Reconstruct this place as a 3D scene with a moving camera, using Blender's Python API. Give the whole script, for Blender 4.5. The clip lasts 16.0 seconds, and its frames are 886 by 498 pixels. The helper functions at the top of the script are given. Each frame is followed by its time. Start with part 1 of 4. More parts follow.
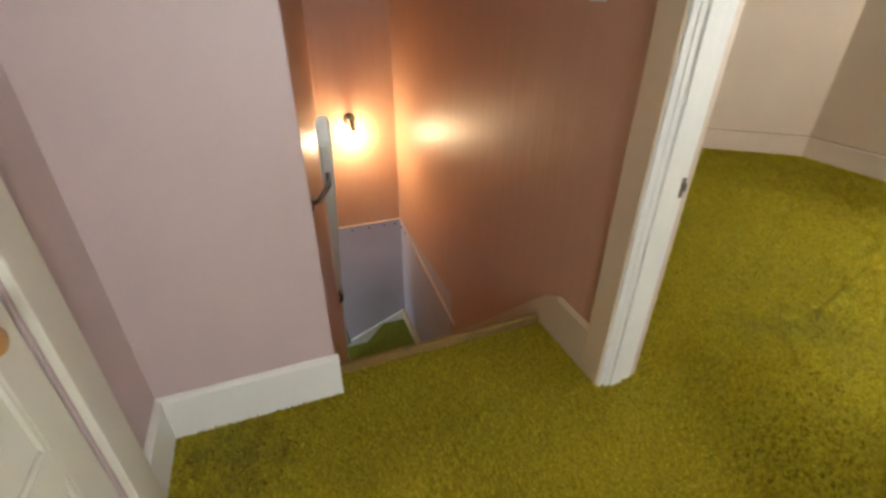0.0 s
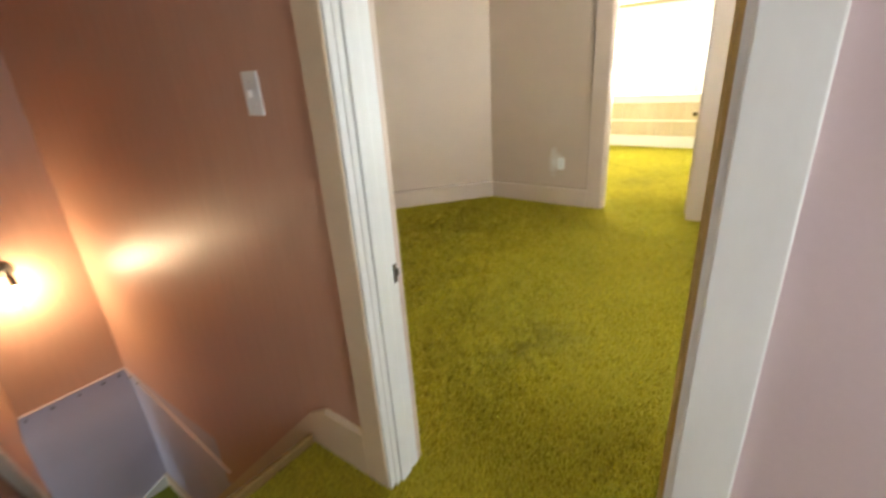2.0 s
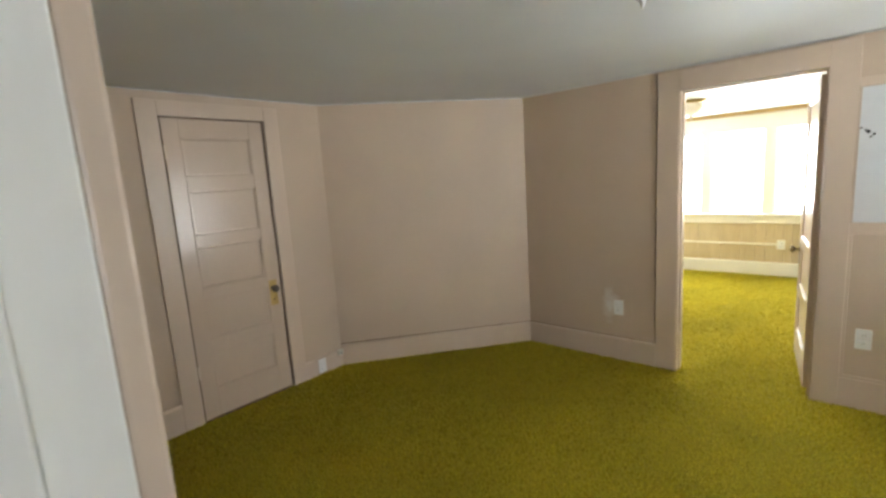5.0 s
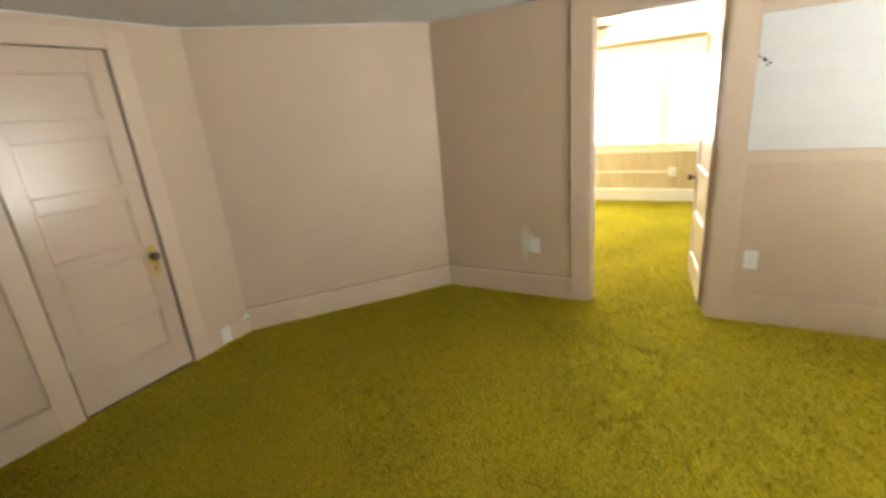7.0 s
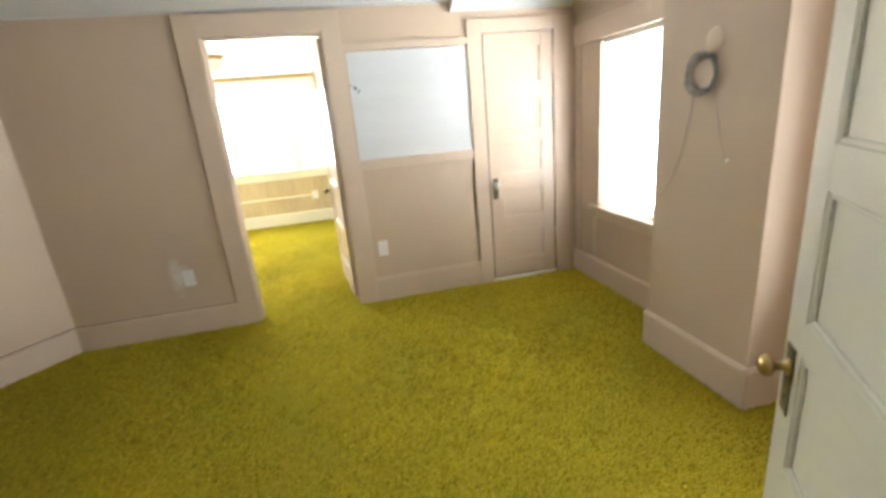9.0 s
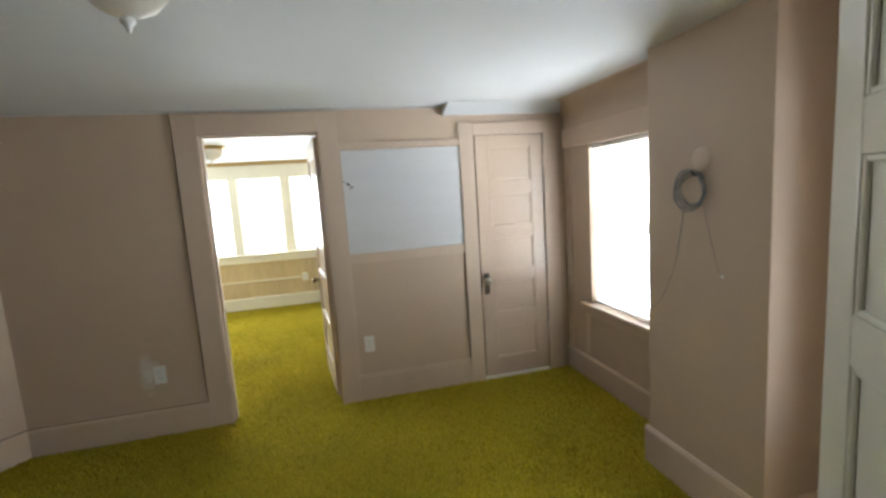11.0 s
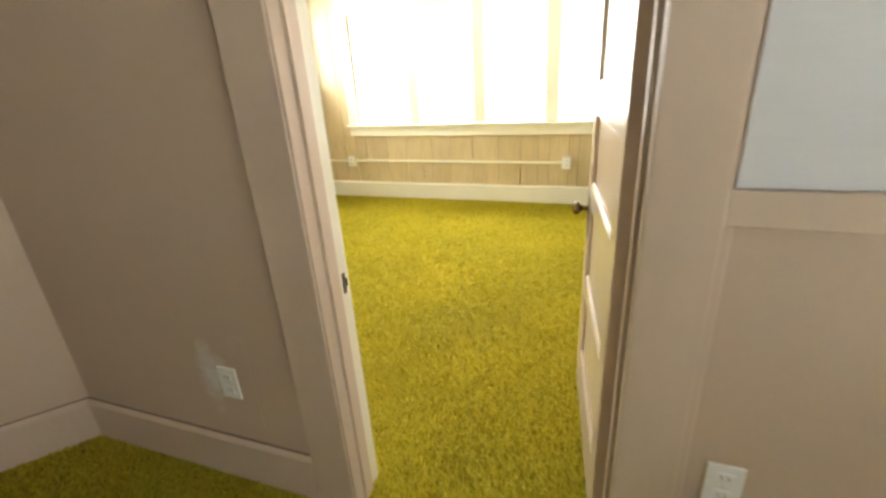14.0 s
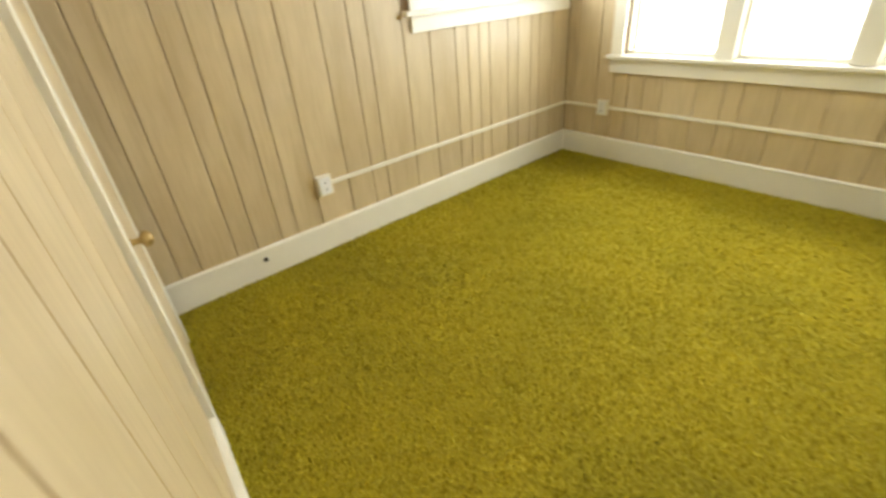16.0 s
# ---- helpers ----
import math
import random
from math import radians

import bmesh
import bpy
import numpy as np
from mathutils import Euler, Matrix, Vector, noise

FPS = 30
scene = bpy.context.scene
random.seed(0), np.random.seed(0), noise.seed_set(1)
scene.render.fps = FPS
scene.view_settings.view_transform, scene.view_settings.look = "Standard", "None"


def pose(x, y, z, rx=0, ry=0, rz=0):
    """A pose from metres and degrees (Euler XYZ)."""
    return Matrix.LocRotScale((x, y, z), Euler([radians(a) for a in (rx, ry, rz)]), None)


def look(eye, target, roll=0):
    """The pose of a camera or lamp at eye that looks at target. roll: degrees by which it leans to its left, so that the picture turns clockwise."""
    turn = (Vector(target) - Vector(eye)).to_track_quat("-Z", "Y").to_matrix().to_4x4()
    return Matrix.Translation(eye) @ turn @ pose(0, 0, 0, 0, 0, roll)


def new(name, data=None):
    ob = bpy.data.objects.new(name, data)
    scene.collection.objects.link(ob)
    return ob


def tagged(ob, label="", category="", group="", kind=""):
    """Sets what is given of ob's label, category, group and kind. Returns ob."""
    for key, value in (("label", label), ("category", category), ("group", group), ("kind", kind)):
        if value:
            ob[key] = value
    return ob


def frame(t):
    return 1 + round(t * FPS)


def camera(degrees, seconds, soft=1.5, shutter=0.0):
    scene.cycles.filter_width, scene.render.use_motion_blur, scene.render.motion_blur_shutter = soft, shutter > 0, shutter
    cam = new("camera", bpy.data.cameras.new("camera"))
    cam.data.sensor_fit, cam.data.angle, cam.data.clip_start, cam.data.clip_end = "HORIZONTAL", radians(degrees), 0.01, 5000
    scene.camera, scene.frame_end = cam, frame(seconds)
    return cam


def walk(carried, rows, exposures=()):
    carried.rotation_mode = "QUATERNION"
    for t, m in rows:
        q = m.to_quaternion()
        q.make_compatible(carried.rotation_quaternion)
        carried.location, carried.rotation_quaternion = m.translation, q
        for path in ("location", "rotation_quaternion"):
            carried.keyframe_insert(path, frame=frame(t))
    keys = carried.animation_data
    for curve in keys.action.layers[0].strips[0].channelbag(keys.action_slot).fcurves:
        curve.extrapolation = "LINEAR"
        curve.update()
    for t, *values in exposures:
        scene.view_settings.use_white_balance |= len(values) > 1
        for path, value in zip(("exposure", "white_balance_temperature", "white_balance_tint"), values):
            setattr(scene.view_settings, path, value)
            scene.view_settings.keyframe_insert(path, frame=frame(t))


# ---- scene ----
cam = camera(89.4, 16.0, soft=2.8, shutter=0.4)
PATH = [
    (0, (0.782, -1.271, 1.332), (-0.835, -0.648, 0.332), 0.2),
    (0.5, (0.851, -1.245, 1.325), (-0.681, -0.461, 0.306), -0.6),
    (1, (0.908, -1.209, 1.343), (-0.542, -0.219, 0.385), -1.8),
    (1.5, (0.903, -1.159, 1.366), (-0.468, 0.013, 0.502), -3.3),
    (2, (0.757, -1.058, 1.401), (-0.37, 0.417, 0.656), -3.8),
    (2.5, (0.623, -0.931, 1.453), (-0.335, 0.705, 0.817), -3.1),
    (3, (0.537, -0.783, 1.458), (-0.388, 0.905, 0.917), -3.7),
    (3.5, (0.504, -0.568, 1.491), (-0.589, 1.039, 1.017), -3.5),
    (4, (0.432, -0.44, 1.518), (-0.782, 1.11, 1.163), -3.5),
    (4.2, (0.352, -0.383, 1.518), (-0.873, 1.165, 1.199), -3.5),
    (6.3, (0.203, -0.017, 1.581), (-1.205, 1.361, 1.236), -3.4),
    (6.5, (0.187, -0.006, 1.574), (-1.11, 1.465, 1.179), -3.5),
    (7, (0.097, 0.0, 1.554), (-0.872, 1.642, 0.949), -5.2),
    (7.5, (0.0, -0.09, 1.56), (-0.565, 1.675, 0.808), -4.7),
    (8, (0.052, -0.109, 1.556), (-0.202, 1.686, 0.713), -5.3),
    (8.5, (0.058, -0.134, 1.481), (0.161, 1.712, 0.718), -5.2),
    (9, (0.179, -0.141, 1.417), (0.579, 1.733, 0.843), -5.2),
    (9.2, (0.215, -0.142, 1.417), (0.683, 1.736, 0.913), -5.5),
    (11.3, (0.238, 0.032, 1.565), (0.68, 1.967, 1.315), -2.9),
    (11.5, (0.235, 0.162, 1.558), (0.554, 2.113, 1.251), -2.9),
    (12, (0.268, 0.482, 1.525), (0.281, 2.432, 1.08), -3.1),
    (12.5, (0.242, 0.948, 1.46), (0.082, 2.874, 0.944), -1.7),
    (13, (0.237, 1.418, 1.448), (-0.108, 3.302, 0.873), -1.6),
    (13.5, (0.237, 1.972, 1.421), (-0.357, 3.739, 0.696), -2.4),
    (14, (0.121, 2.421, 1.364), (-0.526, 4.157, 0.611), -3.6),
    (14.5, (0.068, 2.825, 1.346), (-0.839, 4.375, 0.466), -4.6),
    (15, (-0.074, 3.148, 1.334), (-1.171, 4.513, 0.368), -4.7),
    (15.2, (-0.143, 3.247, 1.328), (-1.303, 4.561, 0.366), -4.4),
    (15.5, (-0.328, 3.419, 1.35), (-1.559, 4.68, 0.402), -4.4),
    (15.8, (-0.478, 3.533, 1.367), (-1.771, 4.69, 0.372), -4.7),
    (16, (-0.598, 3.558, 1.38), (-1.949, 4.63, 0.368), -5.2),
]
EXPOSURES = (
    (0, 1.33, 6320, 5), (1.5, 1.45, 5900, 5), (2.5, 1.45, 6000, 5), (3.0, 1.27, 5850, 5), (3.5, 0.76, 5650, 5), (4.2, 0.52, 5650, 5), (6.3, 1.14, 6450, 5), (7.5, 1.10, 6550, 5), (8.5, 1.23, 6250, 5), (9.2, 0.98, 5800, 5),
    (11.3, 0.06, 5650, 5), (12.5, 0.38, 6000, 5), (13.2, 0.53, 6100, 5), (14.0, 0.55, 6300, 5), (15.0, 0.27, 6170, 5), (16.0, -0.24, 6170, 5))
walk(cam, [(t, look(eye, target, roll)) for t, eye, target, roll in PATH], EXPOSURES)
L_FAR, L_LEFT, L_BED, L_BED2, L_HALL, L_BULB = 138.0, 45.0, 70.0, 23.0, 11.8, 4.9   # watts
SPACING = 0.0082   # metres between carpet tufts
# ---- world, sun, large lights ----
world = bpy.data.worlds.new("sky")
scene.world = world
world.use_nodes = True
wn = world.node_tree.nodes
sky = wn.new("ShaderNodeTexSky")
sky.sky_type = 'NISHITA'
sky.sun_disc = False
sky.sun_elevation = radians(48)
sky.sun_rotation = radians(20)
world.node_tree.links.new(sky.outputs[0], wn["Background"].inputs[0])
wn["Background"].inputs[1].default_value = 0.15
sun = new("sun", bpy.data.lights.new("sun", 'SUN'))
sun.data.energy, sun.data.angle, sun.data.color = 0.8, radians(12), (1, 0.96, 0.9)
sun.matrix_world = look((0, 12, 14), (-1, 4, 0))


def window_light(name, eye, target, w, h, watts, color=(1, 1, 1)):
    """Sky light in a window's opening."""
    ob = new(name, bpy.data.lights.new(name, 'AREA'))
    ob.data.shape, ob.data.size, ob.data.size_y = 'RECTANGLE', w, h
    ob.data.energy, ob.data.color = watts, color
    ob.matrix_world = look(eye, target)
    return ob


window_light("sky_far_windows", (-1.09, 7.30, 1.38), (-1.09, 0, 1.38), 2.95, 1.25, L_FAR, (1, 0.985, 0.96))
window_light("sky_left_window", (-3.32, 6.15, 1.68), (0, 6.15, 1.68), 1.5, 0.95, L_LEFT, (1, 0.985, 0.96))
window_light("sky_bedroom_window", (2.42, 2.56, 1.23), (0, 2.56, 1.23), 0.85, 1.25, L_BED, (1.0, 0.97, 0.92))
window_light("sky_second_window", (2.42, 0.615, 1.23), (0, 0.615, 1.23), 0.75, 1.2, L_BED2, (1.0, 0.97, 0.92))
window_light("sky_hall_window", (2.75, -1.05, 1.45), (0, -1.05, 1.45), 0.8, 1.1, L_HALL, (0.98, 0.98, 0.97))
# added lamp in an unseen opening below, for cool light on the stair foot
window_light("sky_lower_unseen", (-2.42, -2.9, -1.25), (-2.42, 0, -1.35), 1.0, 1.0, 9.0, (0.9, 0.95, 1.0))
bulb_lamp = new("bulb_lamp", bpy.data.lights.new("bulb_lamp", 'POINT'))
bulb_lamp.data.energy, bulb_lamp.data.color, bulb_lamp.data.shadow_soft_size = L_BULB, (1, 0.79, 0.46), 0.03
bulb_lamp.matrix_world = pose(-2.91, -0.645, 0.255)

# ---- materials ----


def material(name, color, rough=0.6, var=0.12, scale=3.0, fine=60.0, bump=0.15, dist=0.002, metal=0.0, tint=None, spec=0.5, stretch=(1, 1, 1), island=0.0):
    """A painted or plain surface: broad and fine variation of colour, uneven gloss and fine relief."""
    m = bpy.data.materials.new(name)
    m.use_nodes = True
    n, l = m.node_tree.nodes, m.node_tree.links
    b = n["Principled BSDF"]
    geo = n.new("ShaderNodeNewGeometry")
    mp = n.new("ShaderNodeMapping")
    mp.inputs["Scale"].default_value = stretch
    l.new(geo.outputs["Position"], mp.inputs[0])
    big = n.new("ShaderNodeTexNoise")
    big.inputs["Scale"].default_value, big.inputs["Detail"].default_value = scale, 4
    small = n.new("ShaderNodeTexNoise")
    small.inputs["Scale"].default_value, small.inputs["Detail"].default_value = fine, 3
    l.new(mp.outputs[0], big.inputs["Vector"])
    l.new(mp.outputs[0], small.inputs["Vector"])
    add = n.new("ShaderNodeMath")
    add.operation = 'MULTIPLY_ADD'
    l.new(small.outputs[0], add.inputs[0])
    add.inputs[1].default_value = 0.45
    l.new(big.outputs[0], add.inputs[2])
    ramp = n.new("ShaderNodeValToRGB")
    c = Vector(color)
    lo = c * (1 - var)
    hi = Vector(tint) if tint else c * (1 + var)
    ramp.color_ramp.elements[0].position, ramp.color_ramp.elements[1].position = 0.25, 1.2
    ramp.color_ramp.elements[0].color, ramp.color_ramp.elements[1].color = (*lo, 1), (*hi, 1)
    l.new(add.outputs[0], ramp.inputs[0])
    out = ramp.outputs[0]
    if island:
        info = n.new("ShaderNodeObjectInfo")
        hsv = n.new("ShaderNodeHueSaturation")
        mul = n.new("ShaderNodeMapRange")
        mul.inputs[3].default_value, mul.inputs[4].default_value = 1 - island, 1 + island
        l.new(info.outputs["Random"], mul.inputs[0])
        l.new(mul.outputs[0], hsv.inputs["Value"])
        l.new(out, hsv.inputs["Color"])
        out = hsv.outputs[0]
    l.new(out, b.inputs["Base Color"])
    rr = n.new("ShaderNodeMapRange")
    rr.inputs[3].default_value, rr.inputs[4].default_value = max(rough - 0.035, 0.03), min(rough + 0.035, 1)
    l.new(big.outputs[0], rr.inputs[0])
    l.new(rr.outputs[0], b.inputs["Roughness"])
    b.inputs["Metallic"].default_value = metal
    b.inputs["Specular IOR Level"].default_value = spec
    bp = n.new("ShaderNodeBump")
    bp.inputs["Strength"].default_value, bp.inputs["Distance"].default_value = bump, dist
    l.new(add.outputs[0], bp.inputs["Height"])
    l.new(bp.outputs[0], b.inputs["Normal"])
    return m


def board_material(name, dark, light, rough=0.45):
    """Printed wood-grain panelling: long vertical grain, each plank shifted by its own random value."""
    m = bpy.data.materials.new(name)
    m.use_nodes = True
    n, l = m.node_tree.nodes, m.node_tree.links
    b = n["Principled BSDF"]
    geo, info = n.new("ShaderNodeNewGeometry"), n.new("ShaderNodeObjectInfo")
    off = n.new("ShaderNodeVectorMath")
    off.operation = 'MULTIPLY_ADD'
    comb = n.new("ShaderNodeCombineXYZ")
    for i in range(3):
        l.new(info.outputs["Random"], comb.inputs[i])
    l.new(comb.outputs[0], off.inputs[0])
    off.inputs[1].default_value = (7.0, 7.0, 11.0)
    l.new(geo.outputs["Position"], off.inputs[2])
    mp = n.new("ShaderNodeMapping")
    mp.inputs["Scale"].default_value = (1, 1, 0.09)
    l.new(off.outputs[0], mp.inputs[0])
    grain = n.new("ShaderNodeTexNoise")
    grain.inputs["Scale"].default_value, grain.inputs["Detail"].default_value, grain.inputs["Distortion"].default_value = 55, 5, 0.6
    l.new(mp.outputs[0], grain.inputs["Vector"])
    mp2 = n.new("ShaderNodeMapping")
    mp2.inputs["Scale"].default_value = (1, 1, 0.25)
    l.new(off.outputs[0], mp2.inputs[0])
    cloud = n.new("ShaderNodeTexNoise")
    cloud.inputs["Scale"].default_value, cloud.inputs["Detail"].default_value = 7, 3
    l.new(mp2.outputs[0], cloud.inputs["Vector"])
    add = n.new("ShaderNodeMath")
    add.operation = 'MULTIPLY_ADD'
    l.new(grain.outputs[0], add.inputs[0])
    add.inputs[1].default_value = 0.6
    l.new(cloud.outputs[0], add.inputs[2])
    ramp = n.new("ShaderNodeValToRGB")
    ramp.color_ramp.elements[0].position, ramp.color_ramp.elements[1].position = 0.55, 1.05
    ramp.color_ramp.elements[0].color, ramp.color_ramp.elements[1].color = (*dark, 1), (*light, 1)
    l.new(add.outputs[0], ramp.inputs[0])
    hsv = n.new("ShaderNodeHueSaturation")
    mul = n.new("ShaderNodeMapRange")
    mul.inputs[3].default_value, mul.inputs[4].default_value = 0.96, 1.04
    l.new(info.outputs["Random"], mul.inputs[0])
    l.new(mul.outputs[0], hsv.inputs["Value"])
    l.new(ramp.outputs[0], hsv.inputs["Color"])
    l.new(hsv.outputs[0], b.inputs["Base Color"])
    b.inputs["Roughness"].default_value = rough
    bp = n.new("ShaderNodeBump")
    bp.inputs["Strength"].default_value, bp.inputs["Distance"].default_value = 0.12, 0.001
    l.new(grain.outputs[0], bp.inputs["Height"])
    l.new(bp.outputs[0], b.inputs["Normal"])
    return m


def carpet_material(name, pile):
    """Olive-gold shag: clumps of lighter and darker yarn, broad worn and dirty areas, and a few grey stains."""
    m = bpy.data.materials.new(name)
    m.use_nodes = True
    n, l = m.node_tree.nodes, m.node_tree.links
    b = n["Principled BSDF"]
    geo = n.new("ShaderNodeNewGeometry")
    sep = n.new("ShaderNodeVectorMath")
    sep.operation = 'MULTIPLY'
    sep.inputs[1].default_value = (1, 1, 0.0)
    l.new(geo.outputs["Position"], sep.inputs[0])
    broad = n.new("ShaderNodeTexNoise")
    broad.inputs["Scale"].default_value, broad.inputs["Detail"].default_value = 1.6, 5
    clump = n.new("ShaderNodeTexNoise")
    clump.inputs["Scale"].default_value, clump.inputs["Detail"].default_value = 82, 4
    l.new(sep.outputs[0], broad.inputs["Vector"])
    l.new(sep.outputs[0], clump.inputs["Vector"])
    ramp = n.new("ShaderNodeValToRGB")
    e = ramp.color_ramp.elements
    e[0].position, e[1].position = 0.09, 0.90
    e[0].color, e[1].color = (0.20, 0.163, 0.006, 1), (0.70, 0.595, 0.045, 1)
    mixv = n.new("ShaderNodeMath")
    mixv.operation = 'ADD'
    last = clump.outputs[0]
    if pile:
        rnd = n.new("ShaderNodeMath")
        rnd.operation = 'MULTIPLY_ADD'
        l.new(geo.outputs["Random Per Island"], rnd.inputs[0])
        rnd.inputs[1].default_value = 0.54
        rnd.inputs[2].default_value = -0.235
        l.new(rnd.outputs[0], mixv.inputs[0])
        l.new(clump.outputs[0], mixv.inputs[1])
        last = mixv.outputs[0]
    l.new(last, ramp.inputs[0])
    worn = n.new("ShaderNodeValToRGB")
    w = worn.color_ramp.elements
    w[0].position, w[1].position = 0.36, 0.66
    w[0].color, w[1].color = (0.90, 0.90, 0.88, 1), (1.05, 1.03, 1.0, 1)
    l.new(broad.outputs[0], worn.inputs[0])
    mul = n.new("ShaderNodeMix")
    mul.data_type, mul.blend_type = 'RGBA', 'MULTIPLY'
    mul.inputs[0].default_value = 1
    l.new(ramp.outputs[0], mul.inputs[6])
    l.new(worn.outputs[0], mul.inputs[7])
    out = mul.outputs[2]
    # spilled stains
    for px, py, rad, deep in ((-0.06, 0.93, 0.26, 0.24), (-0.2, 0.68, 0.16, 0.17), (-0.53, 4.5, 0.30, 0.15), (-0.34, -1.56, 0.18, 0.35)):
        d = n.new("ShaderNodeVectorMath")
        d.operation = 'DISTANCE'
        l.new(sep.outputs[0], d.inputs[0])
        d.inputs[1].default_value = (px, py, 0)
        wob = n.new("ShaderNodeMath")
        wob.operation = 'MULTIPLY_ADD'
        big = n.new("ShaderNodeTexNoise")
        big.inputs["Scale"].default_value, big.inputs["Detail"].default_value = 9, 4
        l.new(sep.outputs[0], big.inputs["Vector"])
        l.new(big.outputs[0], wob.inputs[0])
        wob.inputs[1].default_value = 0.45
        l.new(d.outputs["Value"], wob.inputs[2])
        rng = n.new("ShaderNodeMapRange")
        rng.inputs[1].default_value, rng.inputs[2].default_value = rad + 0.24, rad * 0.45 + 0.18
        rng.inputs[3].default_value, rng.inputs[4].default_value = 0.0, deep
        l.new(wob.outputs[0], rng.inputs[0])
        st = n.new("ShaderNodeMix")
        st.data_type = 'RGBA'
        l.new(rng.outputs[0], st.inputs[0])
        l.new(out, st.inputs[6])
        st.inputs[7].default_value = (0.07, 0.075, 0.04, 1)
        out = st.outputs[2]
    l.new(out, b.inputs["Base Color"])
    b.inputs["Roughness"].default_value = 0.95
    b.inputs["Specular IOR Level"].default_value = 0.15
    b.inputs["Sheen Weight"].default_value = 0.2
    b.inputs["Sheen Tint"].default_value = (0.9, 0.85, 0.3, 1)
    if pile:
        tr = n.new("ShaderNodeBsdfTranslucent")
        l.new(out, tr.inputs[0])
        mx = n.new("ShaderNodeMixShader")
        mx.inputs[0].default_value = 0.35
        l.new(b.outputs[0], mx.inputs[1])
        l.new(tr.outputs[0], mx.inputs[2])
        l.new(mx.outputs[0], n["Material Output"].inputs[0])
    if not pile:
        bp = n.new("ShaderNodeBump")
        bp.inputs["Strength"].default_value, bp.inputs["Distance"].default_value = 0.8, 0.012
        l.new(clump.outputs[0], bp.inputs["Height"])
        l.new(bp.outputs[0], b.inputs["Normal"])
    return m


WY_FACE = 3.32


def smear_material(name, wall, centre, squash, inner, outer):
    """Thin white plaster wiped over wall paint, thickest at its centre and feathered out."""
    m = wall.copy()
    m.name = name
    n, l = m.node_tree.nodes, m.node_tree.links
    b = n["Principled BSDF"]
    paint = b.inputs["Base Color"].links[0].from_socket
    geo = n.new("ShaderNodeNewGeometry")
    sub = n.new("ShaderNodeVectorMath")
    sub.operation = 'SUBTRACT'
    l.new(geo.outputs["Position"], sub.inputs[0])
    sub.inputs[1].default_value = centre
    mul = n.new("ShaderNodeVectorMath")
    mul.operation = 'MULTIPLY'
    l.new(sub.outputs[0], mul.inputs[0])
    mul.inputs[1].default_value = squash
    size = n.new("ShaderNodeVectorMath")
    size.operation = 'LENGTH'
    l.new(mul.outputs[0], size.inputs[0])
    tex = n.new("ShaderNodeTexNoise")
    tex.inputs["Scale"].default_value, tex.inputs["Detail"].default_value = 14, 5
    l.new(geo.outputs["Position"], tex.inputs["Vector"])
    wob = n.new("ShaderNodeMath")
    wob.operation = 'MULTIPLY_ADD'
    l.new(tex.outputs[0], wob.inputs[0])
    wob.inputs[1].default_value = 0.14
    l.new(size.outputs["Value"], wob.inputs[2])
    rng = n.new("ShaderNodeMapRange")
    rng.inputs[1].default_value, rng.inputs[2].default_value = inner + 0.07, outer + 0.07
    rng.inputs[3].default_value, rng.inputs[4].default_value = 0.85, 0.0
    l.new(wob.outputs[0], rng.inputs[0])
    mx = n.new("ShaderNodeMix")
    mx.data_type = 'RGBA'
    l.new(rng.outputs[0], mx.inputs[0])
    l.new(paint, mx.inputs[6])
    mx.inputs[7].default_value = (0.74, 0.72, 0.68, 1)
    l.new(mx.outputs[2], b.inputs["Base Color"])
    return m


def glass_material():
    m = bpy.data.materials.new("window_glass")
    m.use_nodes = True
    b = m.node_tree.nodes["Principled BSDF"]
    b.inputs["Transmission Weight"].default_value = 1
    b.inputs["Roughness"].default_value = 0.0
    b.inputs["IOR"].default_value = 1.45
    return m


def translucent(name, color, amount):
    m = bpy.data.materials.new(name)
    m.use_nodes = True
    n, l = m.node_tree.nodes, m.node_tree.links
    b = n["Principled BSDF"]
    b.inputs["Base Color"].default_value = (*color, 1)
    b.inputs["Roughness"].default_value = 0.4
    t = n.new("ShaderNodeBsdfTranslucent")
    t.inputs[0].default_value = (*color, 1)
    mx = n.new("ShaderNodeMixShader")
    mx.inputs[0].default_value = amount
    l.new(b.outputs[0], mx.inputs[1])
    l.new(t.outputs[0], mx.inputs[2])
    l.new(mx.outputs[0], n["Material Output"].inputs[0])
    return m


def glow(name, color, strength):
    m = bpy.data.materials.new(name)
    m.use_nodes = True
    b = m.node_tree.nodes["Principled BSDF"]
    b.inputs["Emission Color"].default_value = (*color, 1)
    b.inputs["Emission Strength"].default_value = strength
    return m


M_BEIGE = material("beige_wall_paint", (0.55, 0.432, 0.325), 0.55, 0.06, 2.2, 90, 0.10)
M_TRIM = material("beige_trim_paint", (0.60, 0.48, 0.375), 0.335, 0.05, 5, 70, 0.08, stretch=(1, 1, 0.5))
M_CEIL = material("white_ceiling_paint", (0.66, 0.67, 0.68), 0.7, 0.05, 2, 80, 0.12)
M_WHITE = material("white_gloss_paint", (0.80, 0.79, 0.75), 0.34, 0.05, 6, 60, 0.12, stretch=(1, 1, 0.4))
M_CREAM = material("cream_gloss_paint", (0.72, 0.69, 0.58), 0.335, 0.03, 2, 50, 0.06)
M_DOOR = material("beige_gloss_door_paint", (0.58, 0.46, 0.36), 0.22, 0.05, 4, 45, 0.10, 0.0015, stretch=(1, 1, 0.4))
